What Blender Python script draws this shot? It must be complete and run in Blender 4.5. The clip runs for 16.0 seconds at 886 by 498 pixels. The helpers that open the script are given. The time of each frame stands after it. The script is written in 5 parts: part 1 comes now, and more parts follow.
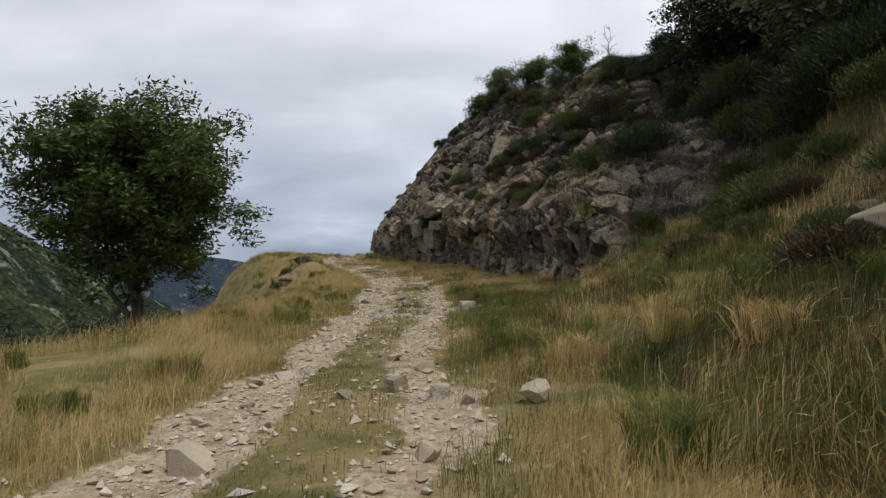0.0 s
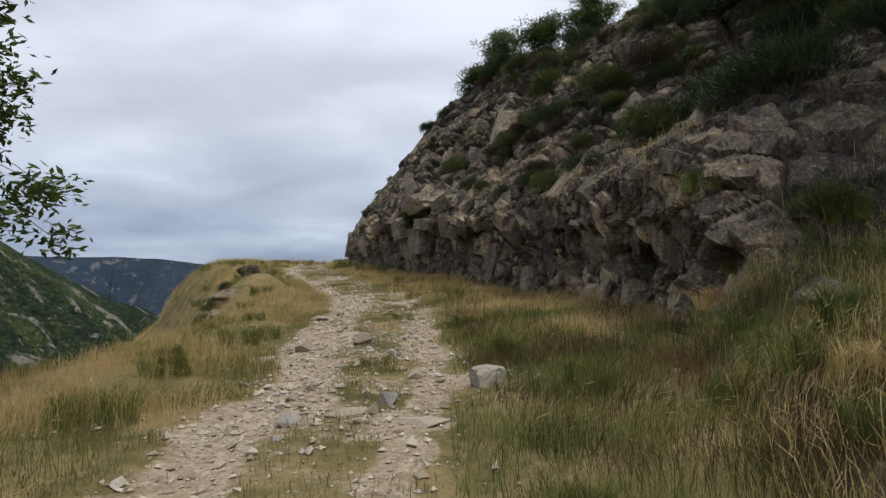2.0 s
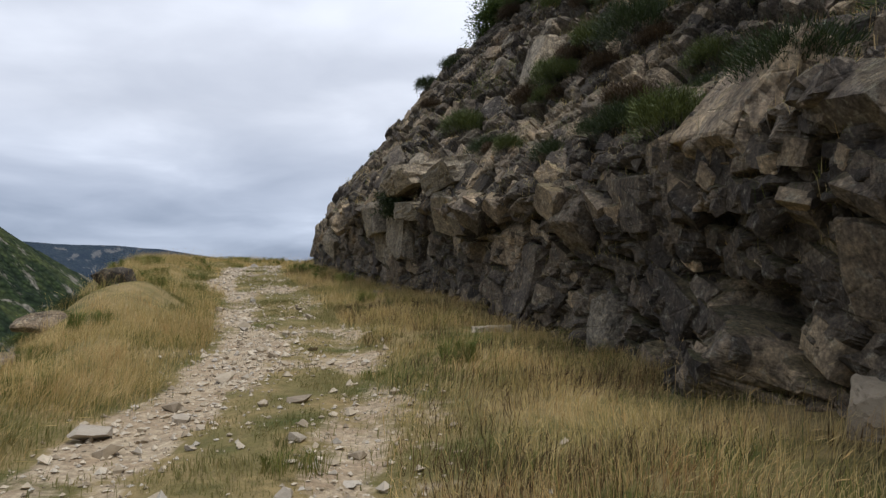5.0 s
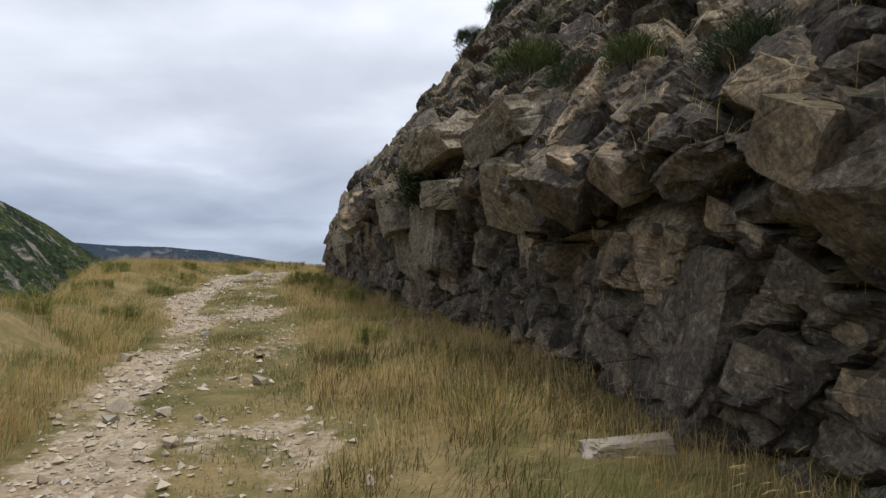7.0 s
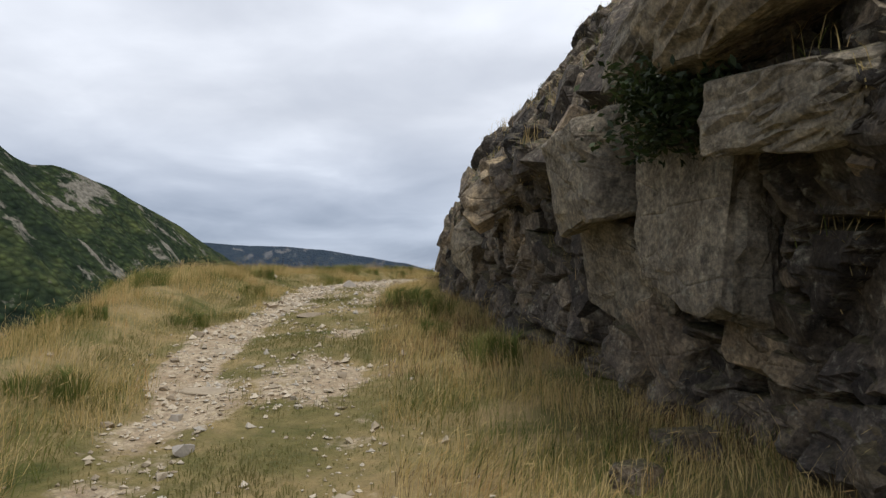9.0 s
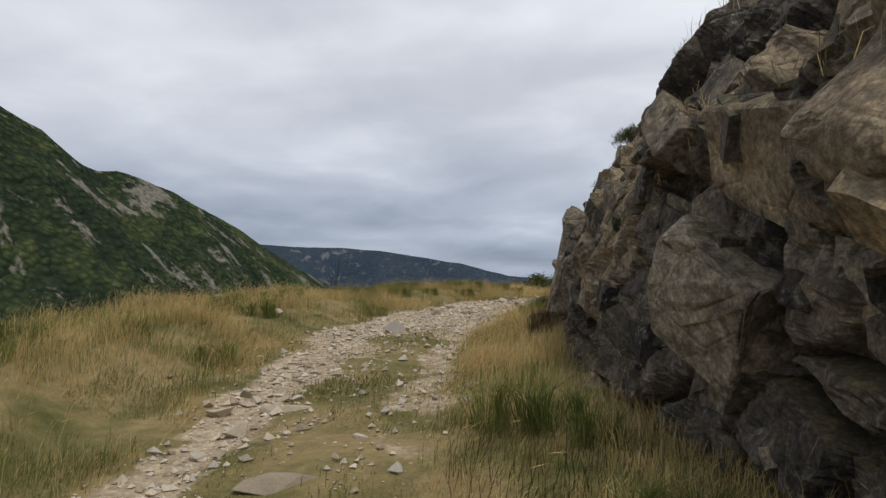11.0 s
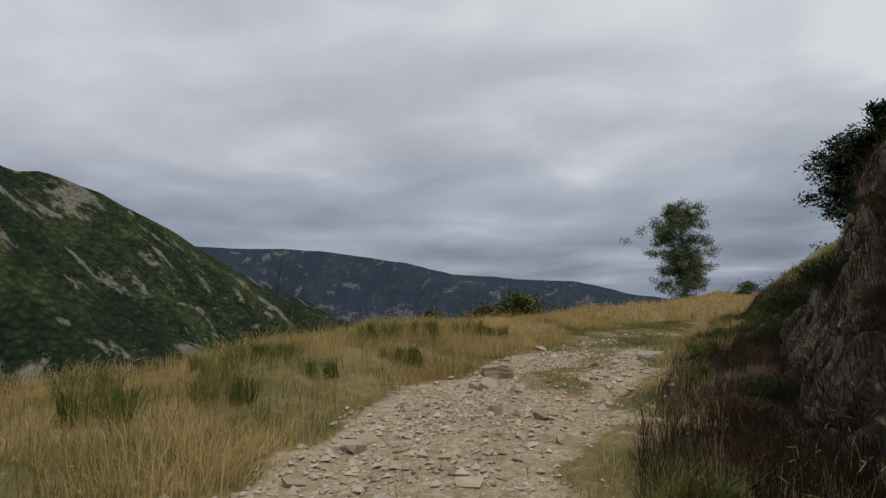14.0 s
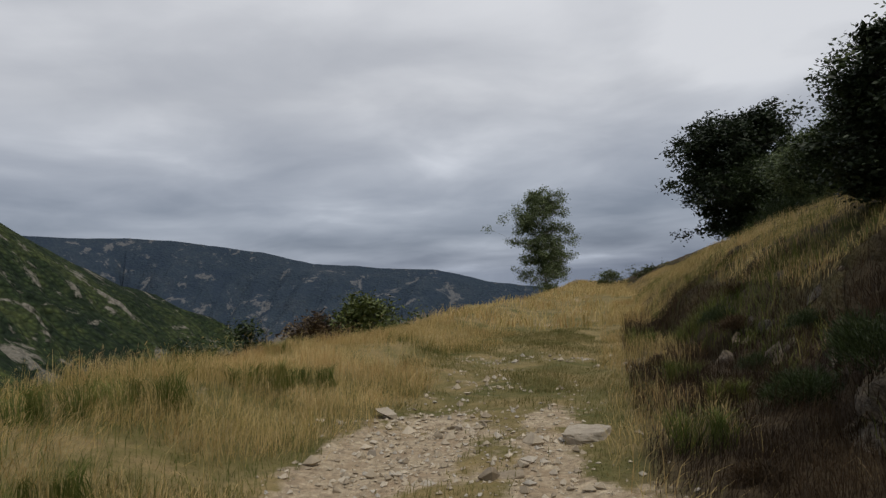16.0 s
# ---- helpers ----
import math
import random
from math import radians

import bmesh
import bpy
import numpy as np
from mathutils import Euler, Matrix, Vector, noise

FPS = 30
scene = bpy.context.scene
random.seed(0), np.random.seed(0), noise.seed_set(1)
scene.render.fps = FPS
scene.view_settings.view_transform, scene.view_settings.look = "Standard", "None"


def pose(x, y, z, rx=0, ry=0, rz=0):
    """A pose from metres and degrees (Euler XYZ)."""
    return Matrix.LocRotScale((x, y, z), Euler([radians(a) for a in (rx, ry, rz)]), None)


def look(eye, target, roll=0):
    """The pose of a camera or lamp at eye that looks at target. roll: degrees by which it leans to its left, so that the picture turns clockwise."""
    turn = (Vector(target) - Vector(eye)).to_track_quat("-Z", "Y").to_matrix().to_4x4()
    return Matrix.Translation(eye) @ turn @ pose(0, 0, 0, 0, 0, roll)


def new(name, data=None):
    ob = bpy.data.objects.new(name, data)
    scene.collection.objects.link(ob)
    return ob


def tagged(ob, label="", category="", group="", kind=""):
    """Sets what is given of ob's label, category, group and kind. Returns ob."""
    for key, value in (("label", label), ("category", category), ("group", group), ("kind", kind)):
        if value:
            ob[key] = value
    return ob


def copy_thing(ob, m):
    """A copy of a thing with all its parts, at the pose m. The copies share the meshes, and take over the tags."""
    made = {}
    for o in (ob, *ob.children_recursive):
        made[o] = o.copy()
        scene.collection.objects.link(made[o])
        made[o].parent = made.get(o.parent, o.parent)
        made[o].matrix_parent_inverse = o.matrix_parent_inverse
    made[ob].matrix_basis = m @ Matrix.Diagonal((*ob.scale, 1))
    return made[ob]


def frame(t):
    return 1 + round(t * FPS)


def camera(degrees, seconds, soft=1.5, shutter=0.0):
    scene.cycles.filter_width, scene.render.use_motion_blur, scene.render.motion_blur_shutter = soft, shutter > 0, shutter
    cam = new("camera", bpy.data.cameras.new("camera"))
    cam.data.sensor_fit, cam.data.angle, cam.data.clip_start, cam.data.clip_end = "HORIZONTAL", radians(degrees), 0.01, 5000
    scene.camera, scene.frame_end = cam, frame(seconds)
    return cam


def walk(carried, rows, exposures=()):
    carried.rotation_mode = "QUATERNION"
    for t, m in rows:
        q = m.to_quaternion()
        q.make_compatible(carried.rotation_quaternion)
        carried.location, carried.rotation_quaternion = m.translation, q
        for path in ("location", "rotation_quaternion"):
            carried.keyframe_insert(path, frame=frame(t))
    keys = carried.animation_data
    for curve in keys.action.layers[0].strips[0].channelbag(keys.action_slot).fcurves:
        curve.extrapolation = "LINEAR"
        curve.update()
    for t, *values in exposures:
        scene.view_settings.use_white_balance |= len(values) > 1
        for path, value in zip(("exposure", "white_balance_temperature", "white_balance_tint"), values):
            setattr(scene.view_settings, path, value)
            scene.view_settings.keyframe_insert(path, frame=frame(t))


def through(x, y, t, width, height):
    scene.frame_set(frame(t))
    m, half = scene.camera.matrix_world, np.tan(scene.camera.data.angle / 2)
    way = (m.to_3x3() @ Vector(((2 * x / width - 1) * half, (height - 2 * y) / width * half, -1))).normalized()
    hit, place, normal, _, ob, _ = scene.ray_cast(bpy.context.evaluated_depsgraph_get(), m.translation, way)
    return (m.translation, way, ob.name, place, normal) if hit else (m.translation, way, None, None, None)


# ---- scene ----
cam = camera(65.0, 16.0, soft=1.4)
PATH = [
    (0, (0.121, 0.822, 1.583), (0.083, 2.819, 1.695), -2.6),
    (0.5, (0.137, 2.992, 1.638), (0.105, 4.988, 1.758), -3.0),
    (1, (-0.094, 5.111, 1.888), (-0.101, 7.107, 2.011), -1.8),
    (1.5, (0.05, 7.134, 1.89), (0.045, 9.13, 2.01), -2.4),
    (2, (-0.1, 9.029, 2.117), (-0.102, 11.026, 2.238), -3.2),
    (2.5, (-0.147, 10.845, 2.21), (-0.148, 12.841, 2.327), -2.9),
    (3, (-0.215, 12.614, 2.321), (-0.22, 14.611, 2.431), -3.1),
    (3.5, (-0.441, 14.211, 2.488), (-0.437, 16.208, 2.598), -2.3),
    (6, (0.326, 23.332, 3.001), (0.307, 25.328, 3.127), -0.9),
    (6.5, (0.174, 24.932, 3.128), (0.11, 26.927, 3.251), -1.4),
    (7, (-0.191, 26.56, 3.326), (-0.319, 28.551, 3.453), -1.0),
    (7.5, (-0.467, 28.255, 3.493), (-0.667, 30.241, 3.615), -0.6),
    (8, (-0.893, 30.004, 3.594), (-1.17, 31.981, 3.717), -0.4),
    (8.5, (-1.403, 31.813, 3.783), (-1.767, 33.776, 3.905), -0.3),
    (9, (-1.938, 33.631, 3.913), (-2.378, 35.578, 4.043), -0.4),
    (9.5, (-2.552, 35.368, 4.073), (-3.055, 37.299, 4.207), -0.7),
    (10, (-3.114, 37.079, 4.222), (-3.668, 38.996, 4.353), -1.0),
    (12.5, (-6.736, 48.275, 5.558), (-7.34, 50.177, 5.691), -0.5),
    (13, (-7.172, 50.215, 5.648), (-7.737, 52.13, 5.774), -1.2),
    (13.5, (-7.695, 51.905, 5.87), (-8.2, 53.836, 5.996), -1.2),
    (14, (-7.834, 53.526, 5.861), (-8.27, 55.473, 5.986), -1.8),
    (14.5, (-8.072, 55.097, 6.007), (-8.416, 57.063, 6.119), -2.7),
    (15, (-8.211, 56.6, 6.09), (-8.447, 58.584, 6.184), -2.6),
    (15.5, (-8.213, 58.146, 6.142), (-8.354, 60.14, 6.228), -2.2),
    (16, (-8.16, 59.907, 6.197), (-8.204, 61.905, 6.275), -2.6),
]
walk(cam, [(t, look(eye, target, roll)) for t, eye, target, roll in PATH], [(0, 0.12, 6250, 10), (1.5, 0.15, 6080, 11), (3.5, 0.2, 6080, 11), (7, 0.3, 6150, 11), (9, 0.28, 6250, 10), (10, 0.2, 6250, 10), (12.5, -0.2, 6480, 10), (14, -0.29, 6450, 10), (16, -0.27, 6450, 10)])

# ---- world, sun, exposure ----
SUN_ELEV, SUN_TURN = 64.0, 128.0
world = bpy.data.worlds.new("overcast")
scene.world = world
world.use_nodes = True
wn, wl = world.node_tree.nodes, world.node_tree.links
wn.clear()


def wnode(kind, **values):
    n = wn.new(kind)
    for key, value in values.items():
        n.inputs[key].default_value = value
    return n


w_out = wn.new("ShaderNodeOutputWorld")
w_bg = wnode("ShaderNodeBackground", Strength=1.0)
sky = wn.new("ShaderNodeTexSky")
sky.sky_type, sky.sun_disc = "NISHITA", False
sky.sun_elevation, sky.sun_rotation = radians(SUN_ELEV), radians(SUN_TURN)
coord = wn.new("ShaderNodeTexCoord")
split = wn.new("ShaderNodeSeparateXYZ")
wl.new(coord.outputs["Generated"], split.inputs[0])


def wmath(op, a, b=None):
    n = wn.new("ShaderNodeMath")
    n.operation = op
    for slot, value in enumerate((a, b)):
        if value is None:
            continue
        if isinstance(value, (int, float)):
            n.inputs[slot].default_value = value
        else:
            wl.new(value, n.inputs[slot])
    return n.outputs[0]


def wramp(fac, stops):
    n = wn.new("ShaderNodeValToRGB")
    while len(n.color_ramp.elements) < len(stops):
        n.color_ramp.elements.new(0.5)
    for e, (at, colour) in zip(n.color_ramp.elements, stops):
        e.position, e.color = at, (*colour, 1)
    wl.new(fac, n.inputs[0])
    return n.outputs[0]


def wmix(fac, a, b, blend="MIX"):
    n = wn.new("ShaderNodeMix")
    n.data_type, n.blend_type = "RGBA", blend
    for slot, value in ((0, fac), (6, a), (7, b)):
        if isinstance(value, (int, float)):
            n.inputs[slot].default_value = value
        elif isinstance(value, tuple):
            n.inputs[slot].default_value = (*value, 1)
        else:
            wl.new(value, n.inputs[slot])
    return n.outputs[2]


# a layer of cloud, drawn out towards the horizon
rise = wmath("MAXIMUM", split.outputs[2], 0.0)
flat = wmath("ADD", rise, 0.16)
cloud_at = wn.new("ShaderNodeCombineXYZ")
wl.new(wmath("DIVIDE", split.outputs[0], flat), cloud_at.inputs[0])
wl.new(wmath("DIVIDE", split.outputs[1], flat), cloud_at.inputs[1])
wl.new(wmath("MULTIPLY", rise, 2.0), cloud_at.inputs[2])


def cloud_noise(scale, detail, rough, warp):
    n = wnode("ShaderNodeTexNoise", Scale=scale, Detail=detail, Roughness=rough, Distortion=warp)
    wl.new(cloud_at.outputs[0], n.inputs["Vector"])
    return n.outputs["Fac"]


broad = cloud_noise(0.5, 3.0, 0.45, 0.25)
fine = cloud_noise(1.6, 5.0, 0.5, 0.3)
cover = wmath("ADD", wmath("MULTIPLY", broad, 0.68), wmath("MULTIPLY", fine, 0.32))
low = wramp(cover, [(0.38, (0.29, 0.32, 0.38)), (0.47, (0.44, 0.465, 0.52)), (0.55, (0.58, 0.60, 0.645)), (0.63, (0.88, 0.89, 0.92))])
high = wramp(cover, [(0.38, (0.48, 0.50, 0.55)), (0.50, (0.63, 0.645, 0.685)), (0.62, (0.87, 0.88, 0.91))])
height = wramp(rise, [(0.02, (0, 0, 0)), (0.34, (1, 1, 1))])
clouds = wmix(height, low, high)
dark_belt = wramp(rise, [(0.0, (0.60, 0.66, 0.77)), (0.09, (0.80, 0.84, 0.91)), (0.25, (1, 1, 1))])
clouds = wmix(1.0, clouds, dark_belt, "MULTIPLY")
blue = wmix(1.0, sky.outputs[0], (0.10, 0.10, 0.10), "MULTIPLY")
wl.new(wmix(0.90, blue, clouds), w_bg.inputs["Color"])
wl.new(w_bg.outputs[0], w_out.inputs[0])

sun = new("sun", bpy.data.lights.new("sun", "SUN"))
sun.data.energy, sun.data.angle, sun.data.color = 1.8, radians(16), (1.0, 0.94, 0.84)
sun_way = Vector((math.sin(radians(SUN_TURN)) * math.cos(radians(SUN_ELEV)), math.cos(radians(SUN_TURN)) * math.cos(radians(SUN_ELEV)), math.sin(radians(SUN_ELEV))))
sun.matrix_world = look(sun_way * 60, (0, 0, 0))

# ---- materials ----


class Nodes:
    """A small writer of node materials."""

    def __init__(self, name):
        self.mat = bpy.data.materials.new(name)
        self.mat.use_nodes = True
        self.tree = self.mat.node_tree
        self.bsdf = self.tree.nodes["Principled BSDF"]
        self.at = self.node("ShaderNodeNewGeometry").outputs["Position"]

    def node(self, kind):
        return self.tree.nodes.new(kind)

    def put(self, value, slot):
        if isinstance(value, (int, float)):
            slot.default_value = value
        elif isinstance(value, tuple):
            slot.default_value = (*value, 1) if len(value) == 3 and slot.type == "RGBA" else value
        else:
            self.tree.links.new(value, slot)

    def noise(self, scale, detail=4.0, rough=0.55, warp=0.0, at=None):
        n = self.node("ShaderNodeTexNoise")
        for key, value in (("Scale", scale), ("Detail", detail), ("Roughness", rough), ("Distortion", warp), ("Vector", at or self.at)):
            self.put(value, n.inputs[key])
        return n.outputs["Fac"]

    def voronoi(self, scale, feature="F1", out="Distance", at=None):
        n = self.node("ShaderNodeTexVoronoi")
        n.feature = feature
        self.put(scale, n.inputs["Scale"])
        self.put(at or self.at, n.inputs["Vector"])
        return n.outputs[out]

    def ramp(self, fac, stops):
        n = self.node("ShaderNodeValToRGB")
        while len(n.color_ramp.elements) < len(stops):
            n.color_ramp.elements.new(0.5)
        for e, (at, colour) in zip(n.color_ramp.elements, stops):
            e.position, e.color = at, (*colour, 1) if isinstance(colour, tuple) else (colour, colour, colour, 1)
        self.put(fac, n.inputs[0])
        return n.outputs[0]

    def mix(self, fac, a, b, blend="MIX"):
        n = self.node("ShaderNodeMix")
        n.data_type, n.blend_type = "RGBA", blend
        for slot, value in ((0, fac), (6, a), (7, b)):
            self.put(value, n.inputs[slot])
        return n.outputs[2]

    def maths(self, op, a, b=0.0):
        n = self.node("ShaderNodeMath")
        n.operation = op
        self.put(a, n.inputs[0])
        self.put(b, n.inputs[1])
        return n.outputs[0]

    def stretched(self, x, y, z):
        n = self.node("ShaderNodeMapping")
        n.inputs["Scale"].default_value = (x, y, z)
        self.put(self.at, n.inputs["Vector"])
        return n.outputs[0]

    def turned(self, rx, ry, rz, scale):
        n = self.node("ShaderNodeMapping")
        n.inputs["Rotation"].default_value, n.inputs["Scale"].default_value = [radians(a) for a in (rx, ry, rz)], scale
        self.put(self.at, n.inputs["Vector"])
        return n.outputs[0]

    def normal_z(self):
        g, s = self.node("ShaderNodeNewGeometry"), self.node("ShaderNodeSeparateXYZ")
        self.put(g.outputs["Normal"], s.inputs[0])
        return s.outputs[2]

    def island(self):
        return self.node("ShaderNodeNewGeometry").outputs["Random Per Island"]

    def each(self):
        return self.node("ShaderNodeObjectInfo").outputs["Random"]

    def attribute(self, name):
        n = self.node("ShaderNodeAttribute")
        n.attribute_name = name
        return n.outputs["Fac"]

    def done(self, colour, rough=0.9, height=None, strength=0.5, distance=0.02, through=0.0, gloss=0.3):
        self.put(colour, self.bsdf.inputs["Base Color"])
        self.put(rough, self.bsdf.inputs["Roughness"])
        self.put(gloss, self.bsdf.inputs["Specular IOR Level"])
        if height is not None:
            n = self.node("ShaderNodeBump")
            self.put(strength, n.inputs["Strength"])
            self.put(distance, n.inputs["Distance"])
            self.put(height, n.inputs["Height"])
            self.put(n.outputs[0], self.bsdf.inputs["Normal"])
        if through:
            t, m, out = self.node("ShaderNodeBsdfTranslucent"), self.node("ShaderNodeMixShader"), self.tree.nodes["Material Output"]
            self.put(colour, t.inputs["Color"])
            self.put(through, m.inputs[0])
            self.put(self.bsdf.outputs[0], m.inputs[1])
            self.put(t.outputs[0], m.inputs[2])
            self.put(m.outputs[0], out.inputs[0])
        return self.mat


def rock_material(name="weathered_rock", pale_share=0.0, tone="attribute"):
    m = Nodes(name)
    own = m.attribute("tone") if tone == "attribute" else m.island() if tone == "island" else m.each()
    big, mid, grain = m.noise(0.4, 5, 0.6, 0.6), m.noise(2.4, 7, 0.68, 0.3), m.noise(24, 6, 0.72)
    base = m.ramp(big, [(0.34, (0.110, 0.097, 0.094)), (0.5, (0.185, 0.164, 0.146)), (0.66, (0.31, 0.265, 0.205))])
    base = m.mix(0.5, base, m.ramp(mid, [(0.30, (0.040, 0.037, 0.037)), (0.5, (0.165, 0.148, 0.130)), (0.70, (0.44, 0.39, 0.315))]))
    facet = m.ramp(m.maths("ADD", m.maths("MULTIPLY", own, 0.8), m.maths("MULTIPLY", m.noise(0.7, 3, 0.5), 0.25)), [(0.22, (0.26, 0.26, 0.28)), (0.48, (0.60, 0.60, 0.61)), (0.70, (1.15, 1.10, 1.00)), (0.88, (2.0, 1.85, 1.55))])
    base = m.mix(1.0, m.mix(0.95, base, facet, "MULTIPLY"), (1.10, 1.04, 0.97), "MULTIPLY")
    # mixes the rock towards a paler tan by the given share
    if pale_share:
        base = m.mix(pale_share, base, m.ramp(mid, [(0.3, (0.30, 0.255, 0.19)), (0.7, (0.52, 0.455, 0.345))]))
    ochre = m.ramp(m.noise(1.1, 5, 0.6, 0.8), [(0.54, 0.0), (0.66, 1.0)])
    base = m.mix(m.maths("MULTIPLY", ochre, 0.3), base, (0.20, 0.150, 0.088))
    lichen = m.ramp(m.noise(7.5, 8, 0.74, 0.5), [(0.55, 0.0), (0.63, 1.0)])
    base = m.mix(m.maths("MULTIPLY", lichen, 0.5), base, (0.42, 0.40, 0.32))
    black = m.ramp(m.noise(3.6, 8, 0.72, 0.3), [(0.54, 0.0), (0.64, 1.0)])
    base = m.mix(m.maths("MULTIPLY", black, 0.55), base, (0.035, 0.033, 0.032))
    vein = m.ramp(m.noise(1.5, 5, 0.6, 0.5), [(0.488, 0.0), (0.5, 1.0), (0.512, 0.0)])
    turf = m.ramp(m.maths("ADD", m.normal_z(), m.maths("MULTIPLY", m.maths("SUBTRACT", mid, 0.5), 0.9)), [(0.64, 0.0), (0.86, 1.0)])
    turf_colour = m.ramp(m.noise(4.0, 5, 0.6), [(0.35, (0.050, 0.055, 0.018)), (0.55, (0.11, 0.088, 0.040)), (0.7, (0.19, 0.145, 0.066))])
    base = m.mix(m.maths("MULTIPLY", turf, 0.7), base, turf_colour)
    base = m.mix(0.8, base, m.ramp(grain, [(0.3, (0.3, 0.3, 0.3)), (0.5, (0.9, 0.9, 0.9)), (0.7, (1.8, 1.76, 1.66))]), "MULTIPLY")
    blotch = m.ramp(m.noise(9, 7, 0.75, 0.2), [(0.36, (0.45, 0.45, 0.46)), (0.5, (0.95, 0.95, 0.95)), (0.64, (1.5, 1.46, 1.36))])
    base = m.mix(0.75, base, blotch, "MULTIPLY")
    dipping = m.turned(28, -18, 35, (0.7, 1.0, 1.5))
    joint = m.ramp(m.voronoi(1.5, "DISTANCE_TO_EDGE", at=dipping), [(0.0, 0.0), (0.035, 1.0)])
    split = m.ramp(m.voronoi(4.6, "DISTANCE_TO_EDGE", at=dipping), [(0.0, 0.35), (0.06, 1.0)])
    grit = m.maths("ADD", m.maths("MULTIPLY", m.noise(6, 9, 0.75), 0.75), m.maths("MULTIPLY", m.noise(30, 6, 0.75), 0.34))
    tall = m.maths("ADD", m.maths("ADD", m.maths("MULTIPLY", joint, 0.22), m.maths("MULTIPLY", split, 0.06)), m.maths("SUBTRACT", grit, m.maths("MULTIPLY", vein, 0.06)))
    return m.done(base, 0.88, tall, 1.0, 0.05, gloss=0.25)


def stone_material():
    m = Nodes("pale_stone")
    mid, grain = m.noise(5, 5, 0.6), m.noise(45, 5, 0.7)
    base = m.ramp(m.each(), [(0.0, (0.25, 0.205, 0.15)), (0.4, (0.36, 0.30, 0.22)), (0.75, (0.44, 0.38, 0.295)), (1.0, (0.32, 0.295, 0.265))])
    base = m.mix(0.5, base, m.ramp(mid, [(0.3, (0.7, 0.68, 0.64)), (0.7, (1.25, 1.22, 1.15))]), "MULTIPLY")
    base = m.mix(0.3, base, m.ramp(grain, [(0.3, (0.55, 0.55, 0.55)), (0.7, (1.4, 1.4, 1.4))]), "MULTIPLY")
    return m.done(base, 0.9, m.maths("ADD", mid, m.maths("MULTIPLY", grain, 0.4)), 0.7, 0.02)


def gravel_material():
    m = Nodes("gravel")
    base = m.ramp(m.island(), [(0.0, (0.28, 0.23, 0.165)), (0.35, (0.44, 0.37, 0.27)), (0.7, (0.58, 0.50, 0.385)), (1.0, (0.42, 0.385, 0.33))])
    return m.done(m.mix(0.4, base, m.ramp(m.noise(40, 4, 0.7), [(0.3, (0.6, 0.6, 0.6)), (0.7, (1.3, 1.3, 1.3))]), "MULTIPLY"), 0.92)


def ground_material():
    m = Nodes("hill_soil")
    bare = m.attribute("bare")
    far, mid, fine, grit = m.noise(0.03, 5, 0.6), m.noise(0.9, 6, 0.65, 0.5), m.noise(9, 6, 0.7), m.noise(60, 4, 0.7)
    soil = m.ramp(fine, [(0.28, (0.24, 0.185, 0.125)), (0.5, (0.41, 0.335, 0.235)), (0.7, (0.54, 0.46, 0.335))])
    soil = m.mix(m.ramp(m.noise(2.2, 4, 0.6), [(0.45, 0.0), (0.65, 0.6)]), soil, (0.30, 0.22, 0.14))
    pebble = m.ramp(m.voronoi(26, "F1", "Color"), [(0.1, (0.6, 0.58, 0.55)), (0.9, (1.35, 1.32, 1.28))])
    soil = m.mix(0.55, soil, pebble, "MULTIPLY")
    straw = m.ramp(mid, [(0.30, (0.075, 0.085, 0.025)), (0.46, (0.17, 0.145, 0.06)), (0.60, (0.28, 0.215, 0.105)), (0.75, (0.22, 0.155, 0.075))])
    straw = m.mix(0.45, straw, m.ramp(fine, [(0.3, (0.5, 0.5, 0.45)), (0.7, (1.4, 1.35, 1.2))]), "MULTIPLY")
    wood = m.ramp(far, [(0.36, (0.025, 0.045, 0.014)), (0.52, (0.05, 0.08, 0.022)), (0.68, (0.10, 0.115, 0.04))])
    straw = m.mix(m.attribute("wooded"), straw, wood)
    # mixes in a darker earth tone where the mask is set
    straw = m.mix(m.attribute("dark_foot"), straw, m.ramp(fine, [(0.3, (0.035, 0.026, 0.017)), (0.7, (0.11, 0.08, 0.045))]))
    mask = m.ramp(m.maths("ADD", bare, m.maths("MULTIPLY", m.maths("SUBTRACT", m.noise(3.0, 6, 0.65), 0.5), 1.1)), [(0.40, 0.0), (0.58, 1.0)])
    tall = m.maths("ADD", m.maths("MULTIPLY", fine, 0.7), m.maths("ADD", m.maths("MULTIPLY", grit, 0.25), m.maths("MULTIPLY", m.voronoi(26), -0.35)))
    return m.done(m.mix(mask, straw, soil), 0.95, tall, 0.8, 0.05, gloss=0.15)


